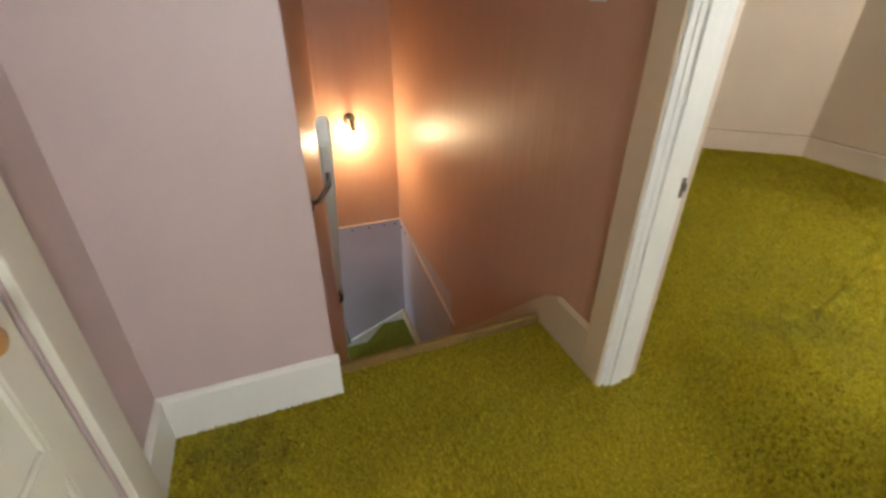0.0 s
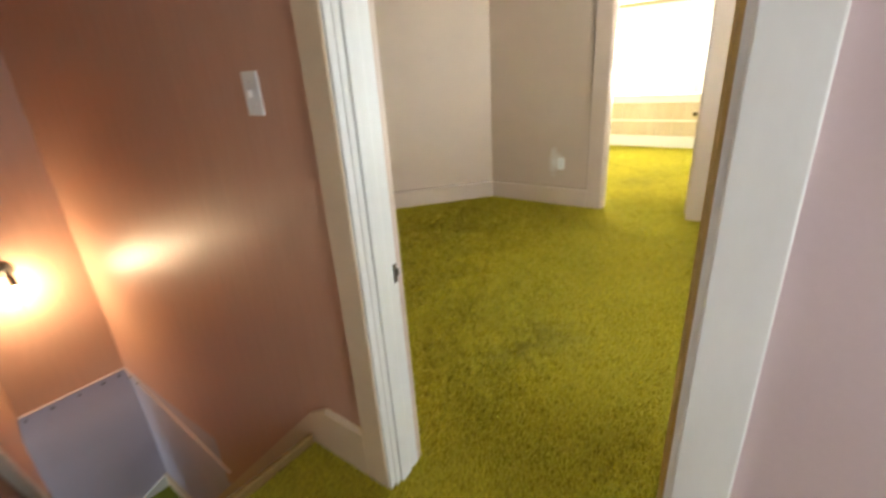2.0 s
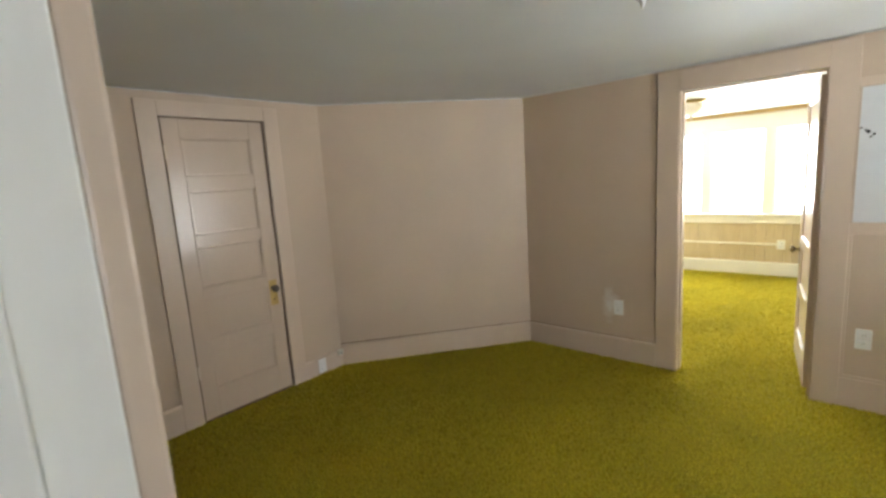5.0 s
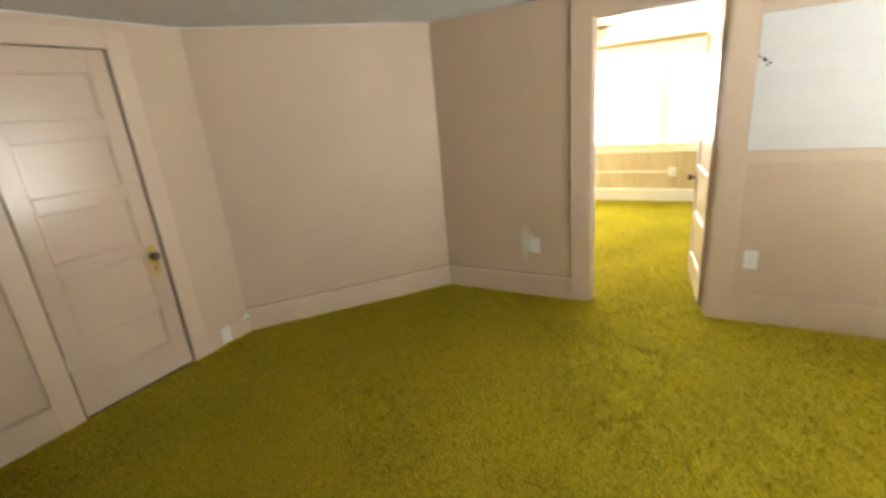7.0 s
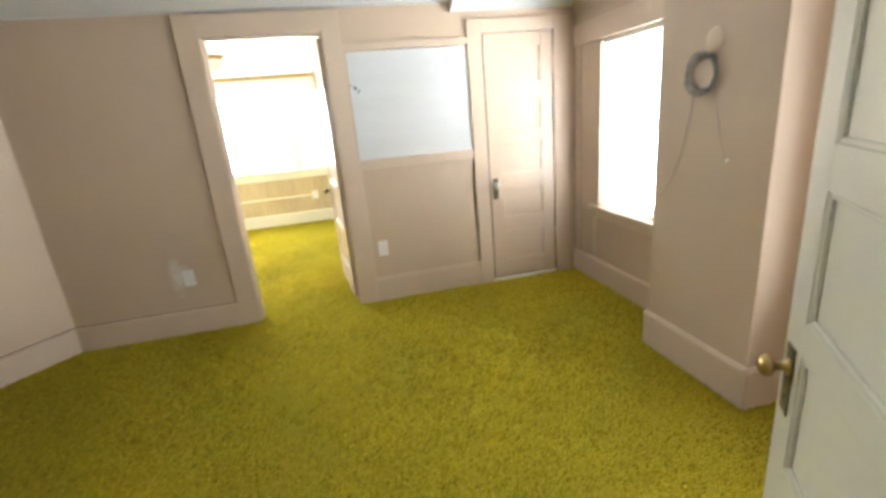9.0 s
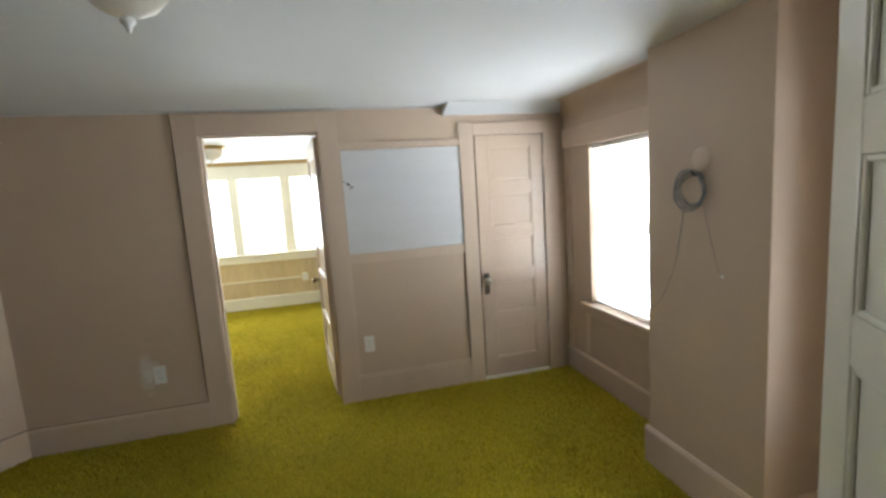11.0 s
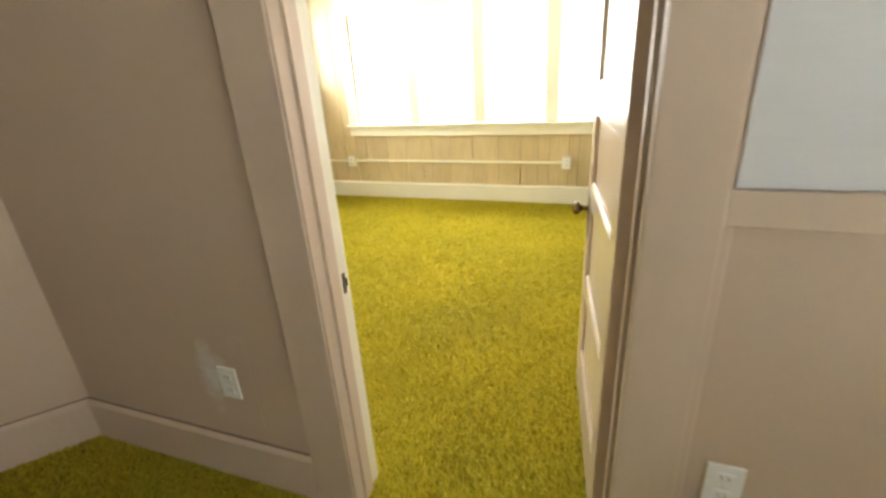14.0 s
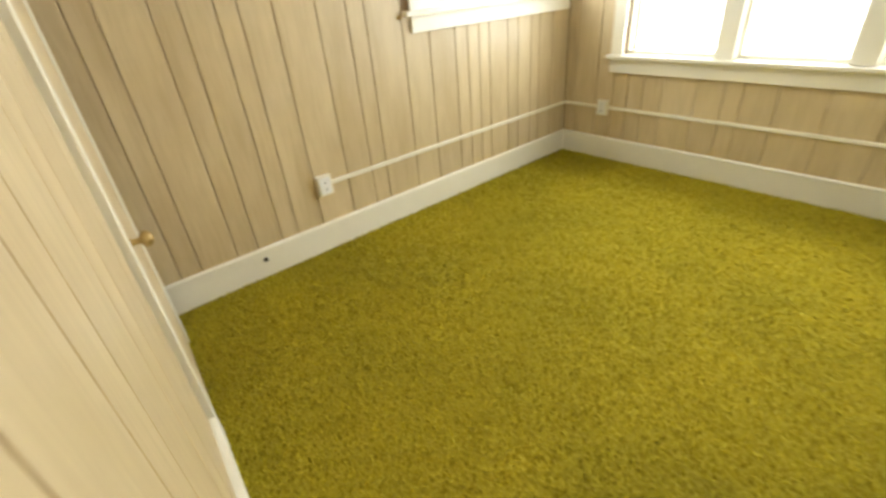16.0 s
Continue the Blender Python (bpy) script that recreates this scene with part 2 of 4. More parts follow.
M_CREAMGLOSS = material("cream_high_gloss_paint", (0.72, 0.70, 0.60), 0.17, 0.03, 3, 40, 0.10, 0.0015)
M_HALLCAS = material("tan_casing_paint", (0.62, 0.50, 0.34), 0.4, 0.05, 6, 60, 0.08)
M_ROSE = material("dusty_rose_paint", (0.56, 0.44, 0.43), 0.45, 0.05, 3, 80, 0.12)
M_RUST = material("rust_rose_gloss_paint", (0.52, 0.305, 0.21), 0.42, 0.05, 22, 70, 0.5, 0.008, stretch=(1, 1, 0.16), spec=0.45)
M_WAINS = material("mauve_panel_paint", (0.49, 0.45, 0.51), 0.5, 0.07, 4, 70, 0.1)
M_GREYP = material("pale_grey_board", (0.65, 0.655, 0.67), 0.45, 0.06, 3, 40, 0.12, stretch=(0.25, 1, 2.5))
M_BOARD = board_material("pale_wood_panelling", (0.50, 0.385, 0.215), (0.62, 0.50, 0.30), 0.36)
M_GROOVE = material("dark_groove", (0.28, 0.19, 0.10), 0.7, 0.15)
M_SUNTRIM = material("ivory_trim_paint", (0.80, 0.76, 0.63), 0.35, 0.04, 5, 60, 0.08)
M_CARPET = carpet_material("shag_carpet_backing", False)
M_PILE = carpet_material("shag_carpet_pile", True)
# dark green: the cool, dim light at the stair foot is in this colour
M_STAIRCARPET = material("cool_shaded_stair_carpet", (0.13, 0.15, 0.02), 0.95, 0.25, 30, 120, 0.8, 0.006, spec=0.15)
M_BRASS = material("worn_brass", (0.50, 0.36, 0.15), 0.33, 0.25, 20, 120, 0.2, 0.0005, metal=1.0)
M_NICKEL = material("dull_nickel", (0.55, 0.52, 0.46), 0.33, 0.2, 20, 120, 0.2, 0.0005, metal=1.0)
M_DARKMET = material("tarnished_metal", (0.12, 0.10, 0.08), 0.4, 0.3, 25, 120, 0.2, 0.0005, metal=0.8)
M_BRONZE = material("dark_bronze", (0.20, 0.15, 0.09), 0.24, 0.3, 25, 120, 0.1, 0.0005, metal=1.0)
M_PLASTIC = material("white_plastic", (0.80, 0.80, 0.78), 0.34, 0.02, 8, 60, 0.03)
M_DARK = material("black_slot", (0.03, 0.03, 0.03), 0.6)
M_GAP = material("joint_and_shadow_line", (0.16, 0.11, 0.08), 0.9, 0.3, 9, 60)
M_SMEAR = smear_material("feathered_plaster", M_BEIGE, (-1.068, WY_FACE, 0.435), (1.0, 0.0, 0.5), 0.015, 0.075)
M_CABLE = material("grey_cable", (0.24, 0.24, 0.245), 0.45, 0.15, 30, 90, 0.05)
M_WOODKNOB = material("varnished_wood", (0.42, 0.22, 0.07), 0.33, 0.2, 20, 60, 0.1)
# brown holds the shade and warm bulb light on the carpet edge
M_EDGE = material("warm_shaded_carpet_edge", (0.24, 0.15, 0.04), 0.9, 0.25, 12, 150, 0.6, 0.004)
M_STOPWOOD = material("yellow_varnished_wood", (0.50, 0.33, 0.10), 0.35, 0.12, 10, 60, 0.1, stretch=(1, 1, 0.1))
M_GLASS = glass_material()
M_BLIND = translucent("white_blind_slat", (0.85, 0.85, 0.84), 0.5)
M_SHADE = translucent("frosted_lamp_glass", (0.90, 0.89, 0.85), 0.6)
M_BULB = glow("lit_bulb", (1.0, 0.74, 0.42), 40.0)
M_TEAL = material("teal_cloth", (0.05, 0.20, 0.20), 0.8, 0.2, 20, 120)
M_PURPLE = material("purple_cloth", (0.16, 0.10, 0.20), 0.8, 0.2, 20, 120)
M_METALSTRIP = material("aluminium_strip", (0.70, 0.70, 0.70), 0.33, 0.1, 20, 90, 0.1, 0.0005, metal=1.0)

# ---- mesh helpers ----


def box(bm, x0, y0, z0, x1, y1, z1):
    v = [bm.verts.new(p) for p in ((x0, y0, z0), (x1, y0, z0), (x1, y1, z0), (x0, y1, z0), (x0, y0, z1), (x1, y0, z1), (x1, y1, z1), (x0, y1, z1))]
    for f in ((3, 2, 1, 0), (4, 5, 6, 7), (0, 1, 5, 4), (1, 2, 6, 5), (2, 3, 7, 6), (3, 0, 4, 7)):
        bm.faces.new([v[i] for i in f])
    return bm


def boxes(*specs, bevel=0.0, seg=2):
    bm = bmesh.new()
    for s in specs:
        box(bm, min(s[0], s[3]), min(s[1], s[4]), min(s[2], s[5]), max(s[0], s[3]), max(s[1], s[4]), max(s[2], s[5]))
    if bevel:
        bmesh.ops.bevel(bm, geom=bm.edges[:], offset=bevel, segments=seg, affect='EDGES', profile=0.6)
    return bm


def prism(points, z0, z1, bevel=0.0):
    """An upright prism over a plan outline, counter-clockwise."""
    bm = bmesh.new()
    a = [bm.verts.new((x, y, z0)) for x, y in points]
    b = [bm.verts.new((x, y, z1)) for x, y in points]
    n = len(points)
    bm.faces.new(a[::-1])
    bm.faces.new(b)
    for i in range(n):
        bm.faces.new((a[i], a[(i + 1) % n], b[(i + 1) % n], b[i]))
    if bevel:
        bmesh.ops.bevel(bm, geom=bm.edges[:], offset=bevel, segments=2, affect='EDGES')
    return bm


def lathe(profile, m=None, seg=24, bm=None):
    """A turned shape: profile rows of radius and height along z, moved by m."""
    bm = bm or bmesh.new()
    m = m or Matrix()
    rings = []
    for r, z in profile:
        if r < 1e-5:
            rings.append([bm.verts.new(m @ Vector((0, 0, z)))])
        else:
            rings.append([bm.verts.new(m @ Vector((r * math.cos(a), r * math.sin(a), z))) for a in (2 * math.pi * i / seg for i in range(seg))])
    for p, q in zip(rings, rings[1:]):
        for i in range(seg):
            j = (i + 1) % seg
            if len(p) == 1 and len(q) == 1:
                continue
            if len(p) == 1:
                bm.faces.new((p[0], q[i], q[j]))
            elif len(q) == 1:
                bm.faces.new((p[i], p[j], q[0]))
            else:
                bm.faces.new((p[i], p[j], q[j], q[i]))
    bmesh.ops.recalc_face_normals(bm, faces=bm.faces[:])
    return bm


def tube(points, radius, seg=8, bm=None):
    """A bent round rod along points."""
    bm = bm or bmesh.new()
    pts = [Vector(p) for p in points]
    rings = []
    for i, p in enumerate(pts):
        d = (pts[min(i + 1, len(pts) - 1)] - pts[max(i - 1, 0)]).normalized()
        up = Vector((0, 0, 1)) if abs(d.z) < 0.95 else Vector((1, 0, 0))
        a = d.cross(up).normalized()
        b = d.cross(a)
        rings.append([bm.verts.new(p + radius * (math.cos(t) * a + math.sin(t) * b)) for t in (2 * math.pi * k / seg for k in range(seg))])
    for p, q in zip(rings, rings[1:]):
        for i in range(seg):
            bm.faces.new((p[i], p[(i + 1) % seg], q[(i + 1) % seg], q[i]))
    bm.faces.new(rings[0])
    bm.faces.new(rings[-1][::-1])
    bmesh.ops.recalc_face_normals(bm, faces=bm.faces[:])
    return bm


def mesh_ob(name, bm, mat, smooth=False):
    me = bpy.data.meshes.new(name)
    bm.to_mesh(me)
    bm.free()
    me.materials.append(mat)
    if smooth:
        for p in me.polygons:
            p.use_smooth = True
    return new(name, me)


def part(name, bm, mat, parent, label="", smooth=False):
    ob = mesh_ob(name, bm, mat, smooth)
    ob.parent = parent
    if label:
        ob["label"] = label
    return ob


def thing(name, label, category, group="", m=None, kind=""):
    ob = tagged(new(name), label, category, group, kind)
    if m is not None:
        ob.matrix_world = m
    return ob


def structure(name, bm, mat, label="", category=""):
    return tagged(mesh_ob(name, bm, mat), label, category, "", "structure")


# ---- large structure ----
H = 2.185          # bedroom ceiling
HS = 2.15          # sunroom ceiling
WY, WB = 3.32, 3.445   # wall between bedroom and sunroom
EX = 2.12          # bedroom window wall
DX, DY = -2.90, 1.985   # bedroom wall with the closet door, and where the slanting corner begins
DN = (1.335, -1.09)      # faces out of the slanting wall
FY = 6.965         # sunroom far wall, face of the panelling
LX = -2.99        # sunroom side wall, face of the panelling
RX = 0.56         # sunroom other side wall
HY0, HW, HY1 = -0.25, -0.17, -0.11   # wall between hall and bedroom
PX, PY = -0.494, -1.20    # pier beside the stair
SY = -1.776        # hall wall with the cream door
EJL, EJR = -0.155, 0.69    # entry doorway
CX = 1.825        # face of the chimney breast
SX = -3.05        # end wall of the stair

floor = structure("floor", boxes((-3.3, -0.22, -0.12, 2.45, 7.2, 0.0), (-0.58, -2.0, -0.12, 2.7, -0.22, 0.0)), M_CARPET, "worn olive-gold shag carpet over the whole storey", "carpet")

# wall with doorway, board panels and closet door (thickness WY..WB)
structure("wall_north", boxes(
    (-3.15, WY, 0, -0.58, WB, 2.6), (-0.58, WY, 2.035, 0.21, WB, 2.6), (0.21, WY, 0, 1.333, WB, 2.6),
    (1.333, WY, 1.975, 1.935, WB, 2.6), (1.935, WY, 0, 2.6, WB, 2.6)), M_BEIGE, "pinkish beige painted wall with doorway", "wall")
structure("closet_back", boxes((1.2, WB + 0.30, 0, 2.1, WB + 0.34, 2.6)), M_BEIGE)
structure("wall_diagonal", prism([(DX, DY), (-1.81, WY), (-1.91, WY), (-3.02, DY)], 0, 2.6), M_BEIGE, "pinkish beige slanting corner wall", "wall")
structure("wall_west", boxes(
    (-3.02, HY1, 0, DX, 0.84, 2.6), (-3.02, 0.84, 2.03, DX, 1.50, 2.6), (-3.02, 1.50, 0, DX, DY, 2.6)), M_BEIGE, "pinkish beige painted wall with closet door", "wall")
structure("wall_east", boxes(
    (EX, HY1, 0, EX + 0.16, 0.25, 2.6), (EX, 0.25, 0, EX + 0.16, 0.98, 0.62), (EX, 0.25, 1.83, EX + 0.16, 0.98, 2.6), (EX, 0.98, 0, EX + 0.16, 2.14, 2.6), (EX, 2.14, 0, EX + 0.16, 2.96, 0.62), (EX, 2.14, 1.83, EX + 0.16, 2.96, 2.6), (EX, 2.96, 0, EX + 0.16, WY, 2.6)), M_BEIGE, "pinkish beige painted window wall", "wall")
structure("wall_chimney", boxes((CX, 1.285, 0, EX, 1.955, 2.6), bevel=0.006), M_BEIGE, "pinkish beige boxed-in chimney breast", "chimney breast")
structure("wall_south", boxes(
    (-3.02, HW, 0, EJL - 0.02, HY1, 2.6), (EJL - 0.02, HW, 2.05, EJR + 0.02, HY1, 2.6), (EJR + 0.02, HW, 0, 2.25, HY1, 2.6)), M_BEIGE, "pinkish beige wall with entry doorway", "wall")
# stair side of that wall: rust paint above, mauve dado below the ledge
structure("wall_stair_upper", boxes((SX, HY0, -0.60, EJL - 0.02, -0.17, 2.6), (-1.7, HY0 + 0.0002, -0.95, -0.60, -0.17, -0.6001)), M_RUST, "glossy rust-rose painted stairwell wall", "wall")
structure("wall_stair_dado", boxes((SX, HY0 + 0.008, -2.9, -0.58, -0.17, -0.60)), M_WAINS, "mauve painted lower stairwell wall", "wall")
structure("wall_hall_north", boxes((EJL - 0.02, HY0, 2.05, EJR + 0.02, -0.17, 2.6), (EJR + 0.02, HY0, 0, 2.7, -0.17, 2.6)), M_ROSE, "dusty rose hall wall beside the doorway", "wall")
structure("wall_stair_end", boxes((SX - 0.12, -1.4, -0.60, SX, -0.15, 2.6)), M_RUST, "rose painted wall at the foot of the stair", "wall")
structure("wall_stair_end_dado", boxes((SX - 0.12, -2.7, -2.9, SX - 0.006, -0.15, -0.60)), M_WAINS, "mauve painted dado at the foot of the stair", "wall")
structure("wall_pier", boxes((PX - 0.11, -1.85, 0, PX, PY, 2.6), bevel=0.004), M_ROSE, "dusty rose end of the wall beside the stair", "wall")
structure("wall_stair_south", prism([(SX, -0.9), (SX, -1.02), (PX - 0.111, PY - 0.12), (PX - 0.111, PY)], -0.60, 2.6), M_RUST, "rust-rose painted stairwell wall carrying the handrail", "wall")
structure("wall_stair_south_lower", prism([(-2.72, -0.941), (-2.72, -1.061), (PX - 0.111, PY - 0.12), (PX - 0.111, PY)], -2.9, -0.6001), M_RUST, "rust-rose painted lower stairwell wall", "wall")
# unseen room below, added to let light in through one opening only
structure("wall_lower_unseen", boxes((SX, -2.82, -2.9, -0.6, -2.7, -1.8), (SX, -2.82, -0.7, -0.6, -2.7, 0.0), (SX, -2.82, -1.8, -2.95, -2.7, -0.7), (-1.9, -2.82, -1.8, -0.6, -2.7, -0.7), (-0.6, -2.82, -2.9, -0.5, -0.15, -0.12)), M_WAINS, "unseen mauve painted wall added round the room below", "wall")
structure("floor_lower", boxes((SX - 0.12, -2.82, -3.0, -0.5, -0.15, -2.9)), M_CARPET, "unseen olive-gold carpet added to the room below", "carpet")
structure("ceiling_lower", boxes((SX, -2.82, -0.02, PX - 0.11, -1.33, 0.1)), M_CEIL, "unseen white ceiling added to the room below", "ceiling")
structure("wall_hall_south", boxes((PX, SY - 0.12, 0, -0.12, SY, 2.6), (-0.12, SY - 0.12, 2.05, 0.66, SY, 2.6), (0.66, SY - 0.12, 0, 2.7, SY, 2.6)), M_ROSE, "dusty rose hall wall", "wall")
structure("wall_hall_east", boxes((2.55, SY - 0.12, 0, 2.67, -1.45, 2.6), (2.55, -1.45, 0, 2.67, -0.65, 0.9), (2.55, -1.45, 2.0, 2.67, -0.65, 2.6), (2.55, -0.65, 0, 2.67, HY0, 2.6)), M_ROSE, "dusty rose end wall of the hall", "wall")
# closing walls of the sunroom behind its panelling
structure("wall_sunroom_far", boxes((-3.2, FY + 0.012, 0, -2.50, 7.15, 2.6), (-2.50, FY + 0.012, 0, 0.32, 7.15, 0.815), (-2.50, FY + 0.012, 1.93, 0.32, 7.15, 2.6), (0.32, FY + 0.012, 0, 0.7, 7.15, 2.6)), M_GROOVE, "wood-panelled wall under the long window", "wall")
structure("wall_sunroom_left", boxes((-3.2, WB, 0, LX - 0.012, 5.46, 2.6), (-3.2, 5.46, 0, LX - 0.012, 6.86, 1.27), (-3.2, 5.46, 2.03, LX - 0.012, 6.86, 2.6), (-3.2, 6.86, 0, LX - 0.012, FY, 2.6)), M_GROOVE, "wood-panelled side wall", "wall")
structure("wall_sunroom_right", boxes((RX, WB + 0.012, 0, RX + 0.12, FY, 2.6)), M_BOARD, "wood-panelled side wall", "wall")
structure("ceiling_bedroom", boxes((-3.02, -0.16, H, 2.25, WY, H + 0.1)), M_CEIL, "white painted ceiling", "ceiling")
structure("ceiling_sunroom", boxes((-3.2, WB, HS, 0.7, 7.15, HS + 0.1)), M_CEIL, "white sunroom ceiling", "ceiling")
structure("ceiling_hall", boxes((SX - 0.12, -2.7, 2.45, 2.7, -0.17, 2.55)), M_CEIL, "white hall ceiling", "ceiling")

# sagging strip of ceiling board beside the closet, and the cove over the window
bm = bmesh.new()
prof = [(3.14, H - 0.001), (WY - 0.002, H - 0.001), (WY - 0.002, 2.118)]
ends = [[bm.verts.new((x, y, z)) for y, z in prof] for x in (1.12, EX - 0.001)]
bm.faces.new(ends[0])
bm.faces.new(ends[1][::-1])
for i in range(3):
    bm.faces.new((ends[0][i], ends[1][i], ends[1][(i + 1) % 3], ends[0][(i + 1) % 3]))
bmesh.ops.recalc_face_normals(bm, faces=bm.faces[:])
structure("ceiling_sagging_board", bm, M_CEIL, "white ceiling board sagging beside the closet", "ceiling")
bm = bmesh.new()
R = 0.16
arc = [(EX - R + R * math.sin(a), H - R + R * math.cos(a)) for a in (math.pi / 2 * i / 10 for i in range(11))]
arc += [(EX - 0.0005, H - 0.0005)]
ra = [bm.verts.new((x, 1.956, z)) for x, z in arc]
rb = [bm.verts.new((x, WY - 0.001, z)) for x, z in arc]
bm.faces.new(ra)
bm.faces.new(rb[::-1])
for i in range(len(arc)):
    j = (i + 1) % len(arc)
    bm.faces.new((ra[i], rb[i], rb[j], ra[j]))
bmesh.ops.recalc_face_normals(bm, faces=bm.faces[:])
structure("ceiling_cove", bm, M_BEIGE, "curved beige cove above the window", "cove")

# ---- trim ----


def run_along(name, p, q, normal, height, depth, mat, label, cap=0.018, z=0.0, joint=False):
    """A skirting board from p to q on a wall: plain board with a small moulded cap, one mesh a part."""
    ob = thing(name, label, "baseboard", kind="structure")
    p, q, n = Vector((*p, 0)), Vector((*q, 0)), Vector((*normal, 0)).normalized()
    d = (q - p)
    top = height + cap
    for nm, prof in (("board", [(0, 0), (depth, 0), (depth, height - 0.004), (depth - 0.003, height), (0, height)]),
                     ("joint", [(0, top), (0.007, top), (0.004, top + 0.0035), (0, top + 0.0035)]),
                     ("cap", [(0, height + 0.001), (depth + 0.004, height + 0.001), (depth + 0.004, height + cap * 0.45), (depth * 0.4, height + cap), (0, height + cap)])):
        if (nm == "cap" and not cap) or (nm == "joint" and not joint):
            continue
        b = bmesh.new()
        rings = [[b.verts.new(o + n * u + Vector((0, 0, z + v))) for u, v in prof] for o in (p, q)]
        k = len(prof)
        b.faces.new(rings[0])
        b.faces.new(rings[1][::-1])
        for i in range(k):
            b.faces.new((rings[0][i], rings[1][i], rings[1][(i + 1) % k], rings[0][(i + 1) % k]))
        bmesh.ops.recalc_face_normals(b, faces=b.faces[:])
        part(nm, b, M_GAP if nm == "joint" else mat, ob)
    return ob


def casing(name, specs, mat, label, bevel=0.004):
    """Flat boards round an opening, each board a part."""
    ob = thing(name, label, "door casing", kind="structure")
    for s in specs:
        part("board", boxes(s, bevel=bevel), mat, ob)
    return ob


BH = 0.17
run_along("baseboard", (-1.81, WY), (-0.72, WY), (0, -1), BH, 0.018, M_TRIM, "pinkish beige baseboard with an open joint above it", joint=True)
run_along("baseboard", (DX, DY), (-1.81, WY), DN, BH, 0.018, M_TRIM, "pinkish beige baseboard with an open joint above it", joint=True)
run_along("baseboard", (DX, 1.62), (DX, DY), (1, 0), BH - 0.03, 0.018, M_TRIM, "low pinkish beige baseboard beside the closet door", cap=0.0)
run_along("baseboard", (DX, HY1), (DX, 0.71), (1, 0), BH, 0.018, M_TRIM, "pinkish beige painted baseboard")
run_along("baseboard", (EX, WY), (EX, 1.97), (-1, 0), BH, 0.018, M_TRIM, "pinkish beige painted baseboard below the window")
run_along("baseboard", (CX, 1.97), (CX, 1.285), (-1, 0), 0.18, 0.018, M_TRIM, "moulded beige baseboard round the chimney breast", cap=0.03)
run_along("baseboard", (CX - 0.018, 1.285), (EX, 1.285), (0, -1), 0.18, 0.018, M_TRIM, "moulded beige baseboard round the chimney breast", cap=0.03)
run_along("baseboard", (EX, 1.265), (EX, HY1), (-1, 0), BH, 0.018, M_TRIM, "pinkish beige painted baseboard")
run_along("baseboard", (-2.84, HY1), (EJL - 0.15, HY1), (0, 1), BH, 0.018, M_TRIM, "pinkish beige painted baseboard")
run_along("baseboard", (EJR + 0.15, HY1), (EX, HY1), (0, 1), BH, 0.018, M_TRIM, "pinkish beige painted baseboard")
run_along("baseboard", (PX, SY), (PX, PY + 0.012), (1, 0), 0.165, 0.016, M_WHITE, "white gloss hall baseboard", cap=0.022)
run_along("baseboard", (PX + 0.016, SY), (-0.25, SY), (0, 1), 0.165, 0.016, M_WHITE, "white gloss hall baseboard", cap=0.022)
run_along("baseboard", (-0.27, HY0), (-0.475, HY0), (0, -1), 0.19, 0.016, M_HALLCAS, "tan painted baseboard ending at the stair", cap=0.022)
run_along("baseboard", (EJR + 0.11, HY0), (2.55, HY0), (0, -1), 0.165, 0.016, M_WHITE, "white gloss hall baseboard", cap=0.022)
run_along("baseboard", (0.79, SY), (2.55, SY), (0, 1), 0.165, 0.016, M_WHITE, "white gloss hall baseboard", cap=0.022)
run_along("baseboard", (LX, FY), (RX, FY), (0, -1), 0.165, 0.016, M_SUNTRIM, "ivory painted sunroom baseboard", cap=0.014)
run_along("baseboard", (LX, WB + 0.012), (LX, FY - 0.016), (1, 0), 0.165, 0.016, M_SUNTRIM, "ivory painted sunroom baseboard", cap=0.014)

for a, b, nn in (((-1.81, WY), (1.12, WY), (0, -1)), ((DX, DY), (-1.81, WY), DN), ((DX, HY1), (DX, DY), (1, 0))):
    tagged(run_along("trim_ceiling_edge", a, b, nn, 0.009, 0.0016, M_CEIL, "", cap=0, z=H - 0.009), "uneven white paint line along the wall top", "trim", kind="structure")

# bedroom to sunroom doorway
casing("door_trim", [(-0.72, WY - 0.016, 0, -0.578, WY, 2.163), (0.202, WY - 0.02, 0, 0.335, WY, 2.163), (-0.578, WY - 0.02, 2.025, 0.202, WY, 2.163)], M_TRIM, "flat pinkish beige door casing")
casing("door_trim", [(-0.70, WB, 0, -0.58, WB + 0.022, 2.13), (0.21, WB, 0, 0.33, WB + 0.022, 2.13), (-0.58, WB, 2.04, 0.21, WB + 0.022, 2.13)], M_SUNTRIM, "ivory painted door casing on the sunroom side")
casing("door_jamb", [(-0.59, WY - 0.012, 0, -0.57, WY + 0.076, 2.045), (0.20, WY - 0.012, 0, 0.22, WB + 0.01, 2.045), (-0.57, WY - 0.012, 2.025, 0.20, WB + 0.01, 2.045),
                     (-0.57, WY + 0.03, 0, -0.558, WY + 0.075, 2.025), (0.188, WY + 0.03, 0, 0.20, WY + 0.075, 2.025), (-0.558, WY + 0.03, 2.013, 0.188, WY + 0.075, 2.025)], M_TRIM, "beige jamb and stop of the sunroom doorway", 0.002)
part("rebate", boxes((-0.59, WY + 0.0765, 0, -0.5695, WB + 0.01, 2.045), bevel=0.002), M_SUNTRIM, bpy.data.objects["door_jamb"], "ivory painted rebate")
part("joint", boxes((-0.7265, WY - 0.004, 0.19, -0.7205, WY, 2.163)), M_GAP, bpy.data.objects["door_trim"])
